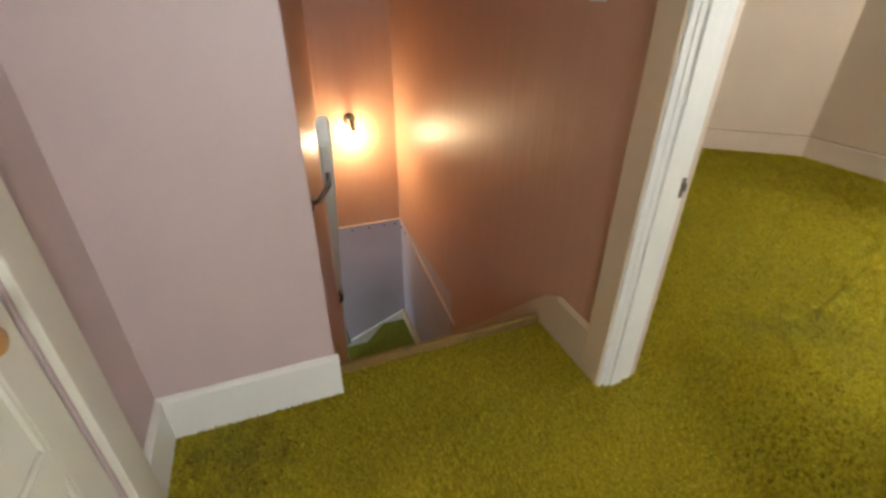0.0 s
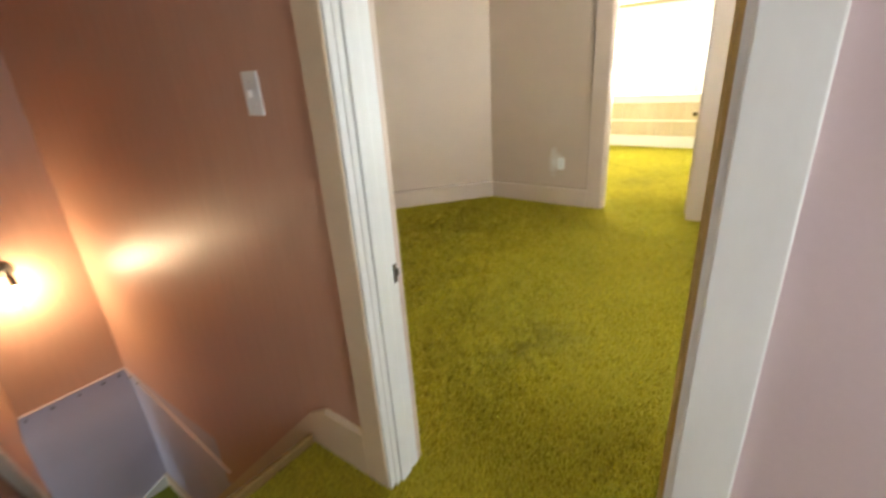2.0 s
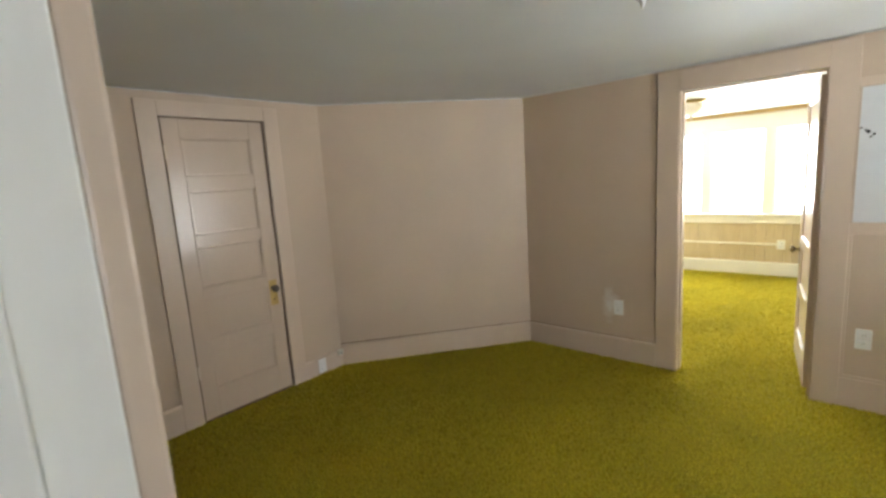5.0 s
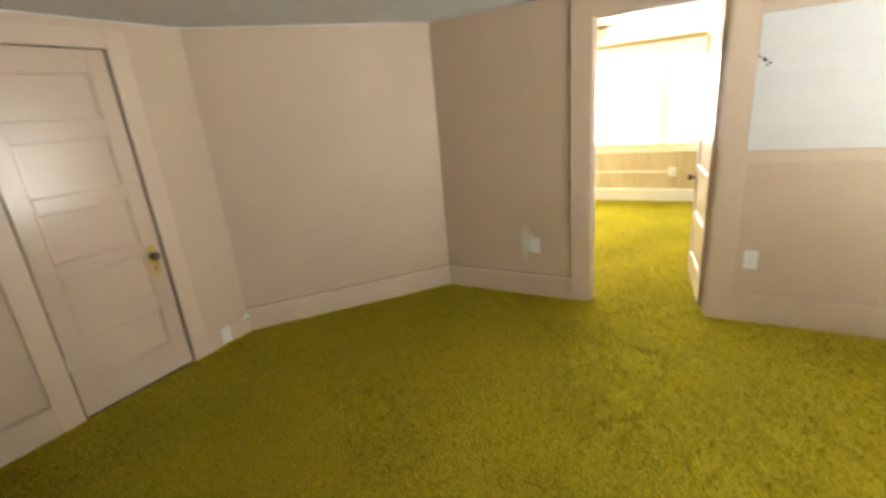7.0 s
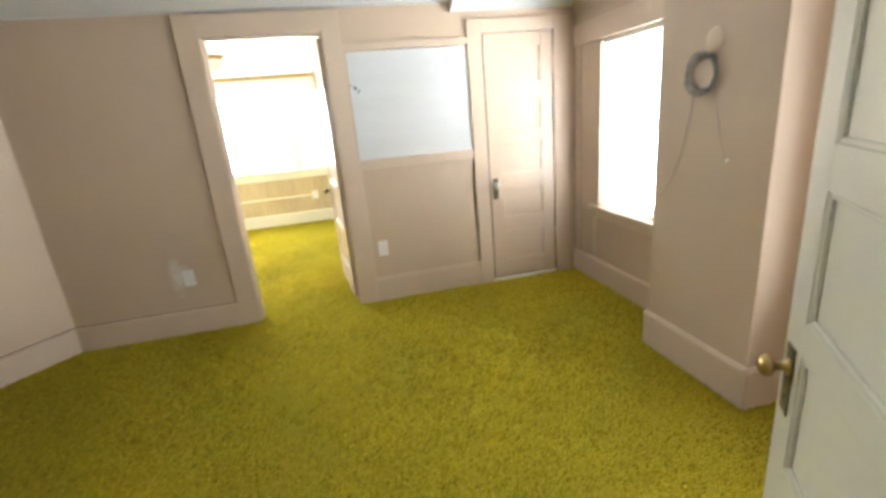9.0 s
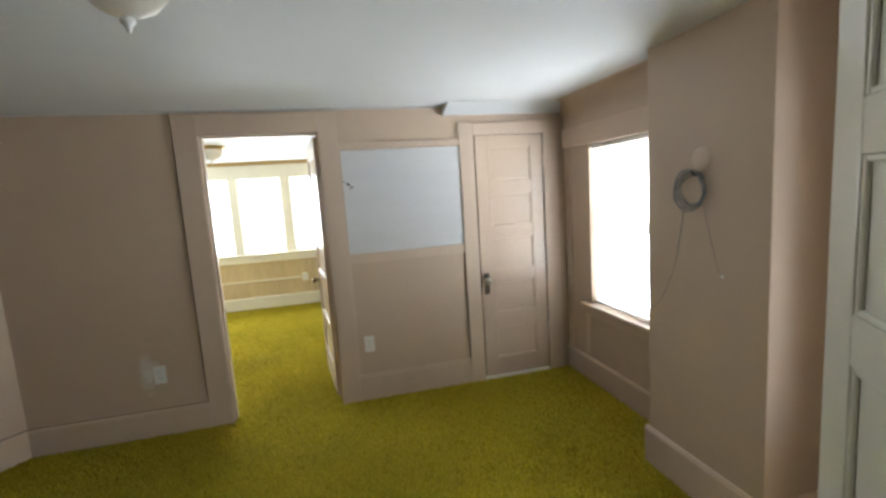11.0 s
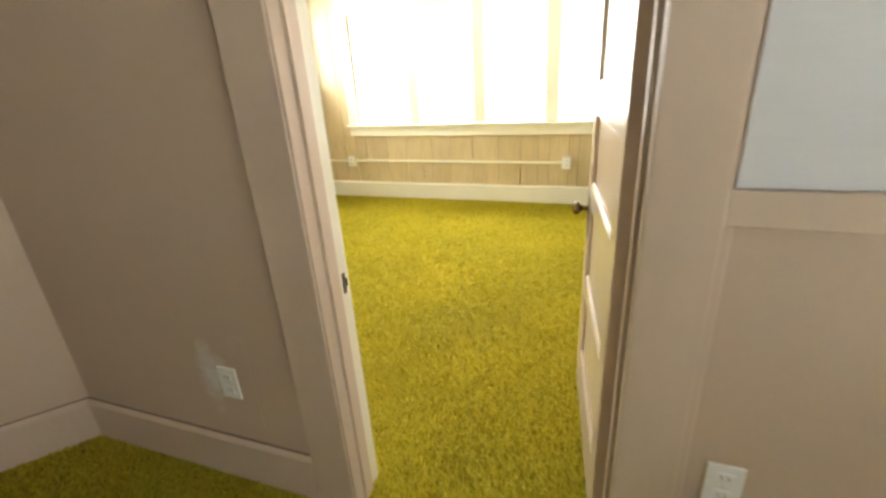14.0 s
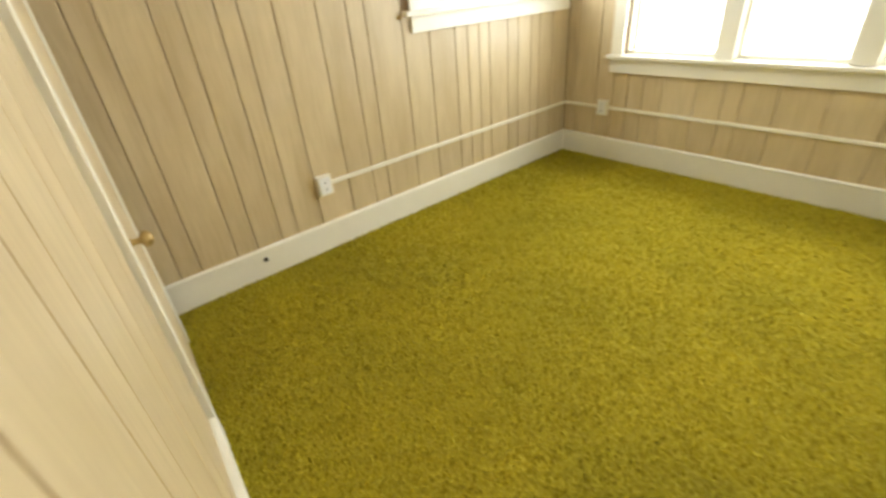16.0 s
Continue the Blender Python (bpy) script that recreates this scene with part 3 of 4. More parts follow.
# panelled field between the doorway and the closet
casing("trim_board_field", [(0.335, WY - 0.016, 0, 1.233, WY, 0.185), (0.335, WY - 0.02, 1.068, 1.233, WY, 1.135), (0.335, WY - 0.02, 1.893, 1.333, WY, 1.943),
                            (0.335, WY - 0.014, 0.185, 0.352, WY, 1.068), (0.335, WY - 0.012, 0.185, 1.233, WY - 0.003, 0.205)], M_TRIM, "beige rails and stiles framing the wall panels", 0.003)
# dark strip stands for the shadow along the closet casing's edge
part("joint", boxes((1.224, WY - 0.003, 0.206, 1.2325, WY, 1.067)), M_GAP, bpy.data.objects["trim_board_field"])
closet_trim = casing("door_trim", [(1.233, WY - 0.022, 0, 1.345, WY, 2.06), (1.925, WY - 0.022, 0, 2.05, WY, 2.06), (1.345, WY - 0.022, 1.965, 1.925, WY, 2.06)], M_TRIM, "flat beige casing of the closet door")
for a in (1.3455, 1.9155):
    part("joint", boxes((a, WY + 0.0, 0.03, a + 0.009, WY + 0.006, 1.964)), M_GAP, closet_trim)
grey = tagged(mesh_ob("wall_panel", boxes((0.345, WY - 0.007, 1.137, 1.2326, WY - 0.001, 1.891)), M_GREYP), "pale grey smooth board panel with old screw marks", "wall panel", kind="structure")
for i, (dx, dz, r) in enumerate(((0.0, 0.0, 0.011), (-0.03, 0.022, 0.006), (0.025, -0.018, 0.008), (0.012, -0.03, 0.006), (-0.012, 0.01, 0.005))):
    part("screw_hole", lathe([(0, 0), (r, 0), (r * 0.8, 0.0015), (0, 0.0015)], Matrix.Translation((0.382 + dx, WY - 0.0072, 1.648 + dz)) @ pose(0, 0, 0, 90), 10), M_DARK if i % 2 == 0 else M_DARKMET, grey)
# west closet door casing
west_trim = casing("door_trim", [(DX, 0.71, 0, DX + 0.02, 0.83, 2.125), (DX, 1.51, 0, DX + 0.02, 1.62, 2.125), (DX, 0.83, 2.03, DX + 0.02, 1.51, 2.125)], M_TRIM, "flat pinkish beige closet casing")
for spec in ((DX, 1.4965, 0.012, DX + 0.005, 1.5095, 2.03), (DX, 0.8305, 0.012, DX + 0.004, 0.843, 2.03), (DX, 0.843, 2.0235, DX + 0.005, 1.4965, 2.0295), (DX, 0.843, 0.0, DX + 0.012, 1.4965, 0.0115)):
    part("joint", boxes(spec), M_GAP, west_trim)
# entry doorway
casing("door_trim", [(-0.268, HY0 - 0.018, 0, EJL - 0.012, HY0, 2.17), (EJL - 0.012, HY0 - 0.018, 2.045, EJR + 0.012, HY0, 2.17)], M_HALLCAS, "tan painted casing on the hall side")
casing("door_trim", [(EJR + 0.012, HY0 - 0.018, 0, EJR + 0.11, HY0, 2.17)], M_WHITE, "white painted casing on the hall side")
casing("door_trim", [(EJL - 0.14, HY1, 0, EJL - 0.004, HY1 + 0.025, 2.165), (EJR + 0.012, HY1, 0, EJR + 0.14, HY1 + 0.013, 2.165), (EJL - 0.012, HY1, 2.04, EJR + 0.012, HY1 + 0.013, 2.165)], M_TRIM, "beige casing of the entry on the bedroom side")
casing("door_jamb", [(EJL - 0.02, HY0 - 0.012, 0, EJL, HY1 - 0.001, 2.05), (EJL, HY0 + 0.035, 0, EJL + 0.012, HY0 + 0.085, 2.035), (EJL, HY0 + 0.01, 0, EJL + 0.005, HY0 + 0.03, 2.035), (EJL, HY0 - 0.012, 2.035, EJR, HY1 + 0.012, 2.05)], M_WHITE, "white painted jamb with a door stop", 0.0025)
casing("door_jamb", [(EJR, HY0 - 0.012, 0, EJR + 0.02, HY1 + 0.012, 2.05)], M_WHITE, "white painted hinge jamb", 0.0025)
casing("door_stop", [(EJR - 0.012, HY0 + 0.03, 0, EJR, HY0 + 0.085, 2.035)], M_STOPWOOD, "yellow varnished door stop strip", 0.002)
# hall door casing
casing("door_trim", [(-0.25, SY, 0, -0.13, SY + 0.02, 2.17), (0.67, SY, 0, 0.79, SY + 0.02, 2.17), (-0.13, SY, 2.05, 0.67, SY + 0.02, 2.17)], M_CREAM, "cream painted casing of the hall door")

# ---- doors ----
KNOB = [(0, 0.062), (0.012, 0.061), (0.022, 0.056), (0.027, 0.047), (0.025, 0.038), (0.015, 0.030), (0.0095, 0.026), (0.0095, 0.006), (0.020, 0.004), (0.020, 0.0)]


def panel_door(name, m, w, h, mat, zs, label, knob_mat, plate_mat, knob_x, knob_z, faces=(1,), hinge_x=None, plate=(0.046, 0.17), stile=0.10):
    """A stile-and-rail door with raised-edge flat panels. Local x across, z up, thickness from y=0 to 0.036; face +1 looks to -y."""
    d = thing(name, label, "door", m=m, kind="structure")
    t = 0.036
    part("stile", boxes((0, 0, 0, stile, t, h), bevel=0.003), mat, d)
    part("stile", boxes((w - stile, 0, 0, w, t, h), bevel=0.003), mat, d)
    edges = [0.0] + [z for ab in zs for z in ab] + [h]
    for i in range(0, len(edges), 2):
        part("rail", boxes((stile, 0.0005, edges[i], w - stile, t - 0.0005, edges[i + 1]), bevel=0.002), mat, d)
    for a, b in zs:
        part("panel", boxes((stile - 0.004, 0.012, a - 0.004, w - stile + 0.004, t - 0.012, b + 0.004)), mat, d)
        for face in (0, 1):
            y0, y1 = (0.003, 0.013) if face == 0 else (t - 0.013, t - 0.003)
            bead = boxes((stile, y0, a, stile + 0.013, y1, b), (w - stile - 0.013, y0, a, w - stile, y1, b),
                         (stile + 0.013, y0, a, w - stile - 0.013, y1, a + 0.013), (stile + 0.013, y0, b - 0.013, w - stile - 0.013, y1, b), bevel=0.003, seg=1)
            part("moulding", bead, mat, d)
    for f in faces:
        y = 0.0 if f == 1 else t
        rot = pose(knob_x, y, knob_z, 90 if f == 1 else -90)
        pl = part("knob_plate", boxes((knob_x - plate[0] / 2, y - 0.003 if f == 1 else y, knob_z - plate[1] * 0.68, knob_x + plate[0] / 2, y if f == 1 else y + 0.003, knob_z + plate[1] * 0.32), bevel=0.0012), plate_mat, d, "tarnished key plate")
        part("knob", lathe(KNOB, rot), knob_mat, d, "round metal door knob", True)
        hole = part("keyhole", lathe([(0, 0), (0.006, 0), (0.006, 0.001), (0, 0.001)], pose(knob_x, y - 0.0032 if f == 1 else y + 0.0032, knob_z - plate[1] * 0.45, 90), 10), M_DARK, d)
    if hinge_x is not None:
        for z in (0.30, h - 0.26):
            part("hinge", lathe([(0, 0), (0.007, 0), (0.007, 0.09), (0, 0.09)], pose(hinge_x, -0.004, z), 10), M_TRIM if mat is M_DOOR else M_BRASS, d)
    return d


FIVE = ((0.20, 0.47), (0.55, 0.84), (0.92, 1.18), (1.27, 1.55), (1.645, 1.88))
# closet door beside the panels, closed
panel_door("door_closet", pose(1.356, WY - 0.016, 0.03), 0.559, 1.93, M_DOOR, ((0.145, 0.40), (0.52, 0.765), (0.875, 1.125), (1.225, 1.47), (1.578, 1.835)), "pinkish beige five-panel closet door, closed", M_NICKEL, M_DARKMET, 0.040, 0.80, hinge_x=0.561)
# white paint stands for the bright line of light under the door
tagged(mesh_ob("threshold_light_strip", boxes((1.348, WY - 0.024, 0.0, 1.922, WY + 0.03, 0.020), bevel=0.003), M_WHITE), "strip under the closet door, painted white for the light showing there", "threshold", kind="structure")
# west closet door, closed
panel_door("door_west_closet", pose(DX + 0.002, 0.844, 0.012, 0, 0, 90), 0.652, 2.01, M_DOOR, ((0.20, 0.46), (0.55, 0.83), (0.90, 1.18), (1.26, 1.55), (1.645, 1.89)), "pinkish beige five-panel closet door, closed", M_DARKMET, M_BRASS, 0.59, 0.80, hinge_x=0.0, plate=(0.058, 0.19))
# sunroom door, open into the sunroom
panel_door("door_sunroom", pose(0.197, WB + 0.012, 0.012, 0, 0, 96.5), 0.76, 2.0, M_DOOR, FIVE, "pinkish beige five-panel door standing open into the sunroom", M_BRONZE, M_DARKMET, 0.70, 0.82, faces=(1, -1))
# entry door, open into the bedroom
entry_door = panel_door("door_entry", pose(EJR, HY1 + 0.008, 0.012, 0, 0, 55.0), 0.835, 2.01, M_CREAMGLOSS, ((0.20, 0.46), (0.55, 0.84), (0.92, 1.20), (1.29, 1.56), (1.65, 1.89)), "cream gloss five-panel entry door standing open", M_BRASS, M_DARKMET, 0.785, 0.785, faces=(1, -1), plate=(0.05, 0.17))
part("hinge_edge", boxes((-0.0025, 0.001, 0.004, 0, 0.035, 2.006)), M_STOPWOOD, entry_door, "bare yellow varnished hinge edge")
# hall door, closed
panel_door("door_hall", pose(0.655, SY - 0.003, 0.012, 0, 0, 180), 0.766, 2.03, M_CREAM, FIVE, "cream gloss panelled hall door, closed", M_WOODKNOB, M_CREAM, 0.617, 0.845, plate=(0.03, 0.04))


def strike(parent_name, m, label):
    s = thing(parent_name, label, "strike plate", "strike plates", m)
    part("plate", boxes((-0.0015, -0.007, -0.032, 0.0015, 0.007, 0.032), bevel=0.0006), M_DARKMET, s)
    part("lip", boxes((-0.001, 0.008, -0.013, 0.004, 0.013, 0.013), bevel=0.0006), M_DARKMET, s)
    return s


strike("strike_plate", pose(EJL + 0.0016, -0.124, 0.81), "dark metal strike plate on the white jamb")
strike("strike_plate", pose(-0.568, WB - 0.018, 0.795), "dark metal strike plate on the beige jamb")

for hz in (0.25, 1.72):
    hg = thing("hinge", "dark painted butt hinge on the beige door jamb", "hinge", "hinges of the sunroom door")
    hg.matrix_world = pose(0.1985, WB - 0.012, hz)
    part("leaf", boxes((-0.0015, -0.034, -0.045, 0.0015, 0.004, 0.045), bevel=0.0006), M_DARKMET, hg)
    part("pin", lathe([(0, -0.05), (0.005, -0.05), (0.005, 0.05), (0, 0.05)], pose(-0.002, 0.010, 0), 10), M_DARKMET, hg, "", True)

# ---- windows ----


def sash(parent, axis, a0, a1, z0, z1, at, mat, w=0.045, d=0.035):
    """Frame of stiles and rails round one pane, in the plane axis=at."""
    def bx(p, q, r, s, dd):
        return (p, at - dd / 2, r, q, at + dd / 2, s) if axis == "y" else (at - dd / 2, p, r, at + dd / 2, q, s)
    fr = part("sash", boxes(bx(a0, a0 + w, z0, z1, d), bx(a1 - w, a1, z0, z1, d), bx(a0 + w, a1 - w, z0, z0 + w, d), bx(a0 + w, a1 - w, z1 - w, z1, d), bevel=0.003), mat, parent)
    pane = part("pane", boxes(bx(a0 + w - 0.004, a1 - w + 0.004, z0 + w - 0.004, z1 - w + 0.004, 0.004)), M_GLASS, fr)
    pane.visible_shadow = False
    return fr


# long window of the sunroom
wf = thing("window_1", "long ivory four-pane sunroom window under a white sky", "window", kind="structure")
xs = [-2.50, -1.79, -1.085, -0.375, 0.32]
for x in xs[1:-1]:
    part("mullion", boxes((x - 0.06, FY - 0.012, 0.825, x + 0.06, 7.10, 1.925), bevel=0.004), M_SUNTRIM, wf)
for a, b in zip(xs, xs[1:]):
    sash(wf, "y", a + (0.06 if a != xs[0] else 0.0), b - (0.06 if b != xs[-1] else 0.0), 0.825, 1.925, 7.04, M_SUNTRIM, 0.022)
part("sill", boxes((-2.61, FY - 0.05, 0.795, 0.44, 7.10, 0.822), bevel=0.006), M_SUNTRIM, wf)
part("apron", boxes((-2.585, FY - 0.02, 0.695, 0.415, FY, 0.795), bevel=0.003), M_SUNTRIM, wf)
part("side_casing", boxes((-2.585, FY - 0.02, 0.822, -2.49, FY, 2.10), bevel=0.003), M_SUNTRIM, wf)
part("side_casing", boxes((0.31, FY - 0.02, 0.822, 0.415, FY, 2.10), bevel=0.003), M_SUNTRIM, wf)
part("head_casing", boxes((-2.49, FY - 0.02, 1.915, 0.31, FY, 2.10), bevel=0.003), M_SUNTRIM, wf)
tagged(mesh_ob("trim_ceiling_strip", boxes((LX, FY - 0.03, HS - 0.035, RX, FY, HS), bevel=0.004), M_STOPWOOD), "yellowish wood strip along the sunroom ceiling", "trim", kind="structure")
# side window of the sunroom
wl = thing("window_2", "ivory sliding side window of the sunroom", "window", kind="structure")
sash(wl, "x", 5.46, 6.18, 1.27, 2.03, -3.08, M_SUNTRIM, 0.04)
sash(wl, "x", 6.15, 6.86, 1.27, 2.03, -3.12, M_SUNTRIM, 0.04)
part("track", boxes((-3.15, 5.46, 1.266, -3.02, 6.86, 1.282), bevel=0.002), M_METALSTRIP, wl)
part("sill", boxes((-3.1, 5.31, 1.236, LX + 0.045, FY - 0.021, 1.265), bevel=0.006), M_SUNTRIM, wl)
part("apron", boxes((LX, 5.36, 1.145, LX + 0.02, FY - 0.03, 1.236), bevel=0.003), M_SUNTRIM, wl)
part("side_casing", boxes((LX, 5.36, 1.265, LX + 0.02, 5.465, 2.12), bevel=0.003), M_SUNTRIM, wl)
part("side_casing", boxes((LX, 6.855, 1.265, LX + 0.02, 6.94, 2.12), bevel=0.003), M_SUNTRIM, wl)
part("head_casing", boxes((LX, 5.465, 2.025, LX + 0.02, 6.855, 2.12), bevel=0.003), M_SUNTRIM, wl)
# bedroom window with blind
we = thing("window_3", "beige bedroom window behind a white blind", "window", kind="structure")
sash(we, "x", 2.14, 2.96, 0.63, 1.24, EX + 0.11, M_TRIM, 0.045)
sash(we, "x", 2.14, 2.96, 1.22, 1.83, EX + 0.135, M_TRIM, 0.045)
part("sill", boxes((EX - 0.055, 1.99, 0.60, EX + 0.10, 3.04, 0.632), bevel=0.006), M_TRIM, we)
part("apron", boxes((EX - 0.018, 2.04, 0.53, EX, 2.97, 0.60), bevel=0.003), M_TRIM, we)
part("head_casing", boxes((EX - 0.03, 1.958, 1.83, EX, WY - 0.024, 1.975), bevel=0.004), M_TRIM, we)
part("corner_strip", boxes((EX - 0.012, WY - 0.10, 0.20, EX, WY - 0.03, 1.83), bevel=0.003), M_TRIM, we)
part("batten", boxes((EX - 0.010, 2.98, 0.19, EX, 3.03, 0.53), bevel=0.002), M_TRIM, we)
bl = thing("window_blind", "white mini blind lowered over the bedroom window", "blind")
part("head_rail", boxes((EX + 0.02, 2.145, 1.795, EX + 0.05, 2.955, 1.827), bevel=0.002), M_PLASTIC, bl)
part("bottom_rail", boxes((EX + 0.022, 2.15, 0.64, EX + 0.046, 2.95, 0.652), bevel=0.002), M_PLASTIC, bl)
me = bpy.data.meshes.new("slat")
b = bmesh.new()
pr = [(-0.0125, -0.0035), (-0.006, 0.0), (0.0, 0.0012), (0.006, 0.0), (0.0125, -0.0035)]
ra = [b.verts.new((u * 0.75, 0.0, v - u * 0.65)) for u, v in pr]
rb = [b.verts.new((u * 0.75, 0.80, v - u * 0.65)) for u, v in pr]
for i in range(4):
    b.faces.new((ra[i], ra[i + 1], rb[i + 1], rb[i]))
b.to_mesh(me)
b.free()
me.materials.append(M_BLIND)
for i in range(54):
    s = new("slat", me)
    s.parent = bl
    s.matrix_world = pose(EX + 0.034, 2.15 + random.uniform(-0.002, 0.002), 0.664 + i * 0.021, random.uniform(-0.1, 0.1))
for y in (2.27, 2.55, 2.83):
    part("ladder_cord", tube([(EX + 0.021, y, 0.65), (EX + 0.021, y, 1.80)], 0.0012, 5), M_PLASTIC, bl)
# second bedroom window, between the chimney breast and the entry door
w2 = thing("window_5", "beige bedroom window behind the open entry door", "window", kind="structure")
sash(w2, "x", 0.25, 0.98, 0.63, 1.24, EX + 0.11, M_TRIM, 0.045)
sash(w2, "x", 0.25, 0.98, 1.22, 1.83, EX + 0.135, M_TRIM, 0.045)
part("sill", boxes((EX - 0.055, 0.15, 0.60, EX + 0.10, 1.08, 0.632), bevel=0.006), M_TRIM, w2)
part("side_casing", boxes((EX - 0.02, 0.14, 0.632, EX, 0.25, 1.83), bevel=0.003), M_TRIM, w2)
part("side_casing", boxes((EX - 0.02, 0.98, 0.632, EX, 1.09, 1.83), bevel=0.003), M_TRIM, w2)
part("head_casing", boxes((EX - 0.03, 0.14, 1.83, EX, 1.09, 1.975), bevel=0.004), M_TRIM, w2)
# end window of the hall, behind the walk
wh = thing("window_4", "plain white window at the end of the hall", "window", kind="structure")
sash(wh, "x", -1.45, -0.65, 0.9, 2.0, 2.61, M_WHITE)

# ---- stair ----
stair = thing("stair", "steep carpeted stair, coloured dark green as in cool shade, with winding steps below", "stair")
RUN, RISE, N0 = 0.213, 0.203, -0.58
part("nosing", boxes((N0 - 0.022, PY + 0.006, -0.03, N0 + 0.004, HY0 - 0.018, 0.045), bevel=0.01, seg=3), M_EDGE, stair, "carpet edge at the stairhead, browned as in warm shade", True)
for i in range(9):
    z, x = -RISE * (i + 1), N0 - RUN * i
    part("riser", boxes((x - 0.012, PY, z, x, HY0, z + RISE - 0.03), bevel=0.003), M_STAIRCARPET, stair)
    if i < 8:
        part("tread", boxes((x - RUN - 0.02, PY, z - 0.035, x, HY0, z), bevel=0.012), M_STAIRCARPET, stair)
z9 = -RISE * 9
xe = N0 - RUN * 8
part("tread", prism([(SX + 0.01, HY0), (SX + 0.01, -0.5), (xe - 0.15, PY + 0.1), (xe, PY + 0.1), (xe, HY0)], z9 - 0.035, z9, 0.01), M_STAIRCARPET, stair)
part("tread", prism([(SX + 0.01, -0.5), (SX + 0.01, -1.15), (xe - 0.15, PY + 0.1)], z9 - RISE - 0.035, z9 - RISE, 0.01), M_STAIRCARPET, stair)
part("riser", prism([(SX + 0.01, -0.5), (xe - 0.15, PY + 0.1), (xe - 0.162, PY + 0.1), (SX + 0.01, -0.514)], z9 - RISE, z9 - 0.03), M_STAIRCARPET, stair)


def slanted(name, pts, y0, y1, mat, parent, label=""):
    """A board whose outline is given in x and z, between y0 and y1."""
    b = bmesh.new()
    r0 = [b.verts.new((x, y0, z)) for x, z in pts]
    r1 = [b.verts.new((x, y1, z)) for x, z in pts]
    b.faces.new(r0)
    b.faces.new(r1[::-1])
    for i in range(len(pts)):
        j = (i + 1) % len(pts)
        b.faces.new((r0[i], r0[j], r1[j], r1[i]))
    bmesh.ops.recalc_face_normals(b, faces=b.faces[:])
    return part(name, b, mat, parent, label)


skirt = thing("trim_stair_skirt", "pale painted skirt board along the stair", "skirt board", kind="structure")
slanted("board", [(-0.475, 0.212), (-0.475, -0.02), (-0.62, -0.24), (xe, z9 - 0.05), (SX, z9 - 0.05), (SX, z9 + 0.12), (xe - 0.12, z9 + 0.12), (-0.58, 0.15)], HY0 - 0.016, HY0, M_HALLCAS, skirt)
b = bmesh.new()
ring = [(-0.26, z9 + 0.12), (-0.26, z9 - 0.02), (-0.90, z9 - 0.32), (-0.90, z9 - 0.15)]
r0 = [b.verts.new((SX, y, z)) for y, z in ring]
r1 = [b.verts.new((SX + 0.016, y, z)) for y, z in ring]
b.faces.new(r0)
b.faces.new(r1[::-1])
for i in range(4):
    b.faces.new((r0[i], r0[(i + 1) % 4], r1[(i + 1) % 4], r1[i]))
bmesh.ops.recalc_face_normals(b, faces=b.faces[:])
part("board", b, M_WHITE, skirt)
# ledge with a row of small pegs round the dado
ledge = thing("trim_ledge", "thin rose painted ledge round the stairwell", "ledge", kind="structure")
part("strip", boxes((SX, -0.9, -0.607, SX + 0.02, HY0, -0.592), bevel=0.003), M_ROSE, ledge)
slanted("strip", [(SX + 0.02, -0.607), (-1.62, -0.83), (-1.62, -0.815), (SX + 0.02, -0.592)], HY0 - 0.012, HY0 + 0.001, M_ROSE, ledge)
PEG = [(0, 0.022), (0.008, 0.020), (0.010, 0.015), (0.006, 0.008), (0.006, 0)]
for y in (-0.87, -0.72, -0.56, -0.41, -0.30):
    part("peg", lathe(PEG, pose(SX - 0.004, y, -0.64, 0, 90), 10), M_DARKMET, ledge, "small dark peg", True)
for x in (-2.98, -2.84):
    part("peg", lathe(PEG, pose(x, HY0 + 0.006, -0.66, 90), 10), M_DARKMET, ledge, "small dark peg", True)
# handrail
hr = thing("handrail", "white painted handrail on metal brackets", "handrail")
RA, RB = Vector((-0.578, -1.128, 0.975)), Vector((-2.80, -0.945, -1.325))


def rail_pt(t):
    return RA.lerp(RB, t)


def rail_piece(name, ta, tb, w, h, mat, label=""):
    b = bmesh.new()
    rr = []
    for t in (ta, tb):
        p = rail_pt(t)
        rr.append([b.verts.new(p + Vector((0, u, v))) for u, v in ((-w, -h), (w, -h), (w, h), (-w, h))])
    b.faces.new(rr[0])
    b.faces.new(rr[1][::-1])
    for i in range(4):
        b.faces.new((rr[0][i], rr[0][(i + 1) % 4], rr[1][(i + 1) % 4], rr[1][i]))
    bmesh.ops.recalc_face_normals(b, faces=b.faces[:])
    bmesh.ops.bevel(b, geom=b.edges[:], offset=0.008, segments=3, affect='EDGES')
    return part(name, b, mat, hr, label)


def wall_y(x):
    return PY + (PX - 0.111 - x) / (PX - 0.111 - SX) * (PY + 0.90) * -1.0


rail_piece("upper_rail", 0.0, 0.76, 0.022, 0.045, M_WHITE, "broad white painted wooden rail")
part("lower_rail", tube([rail_pt(0.745) + Vector((0, 0, -0.02)), rail_pt(1.02), (-2.97, -0.89, -1.93)], 0.019, 12), M_WHITE, hr, "thin white pipe rail", True)
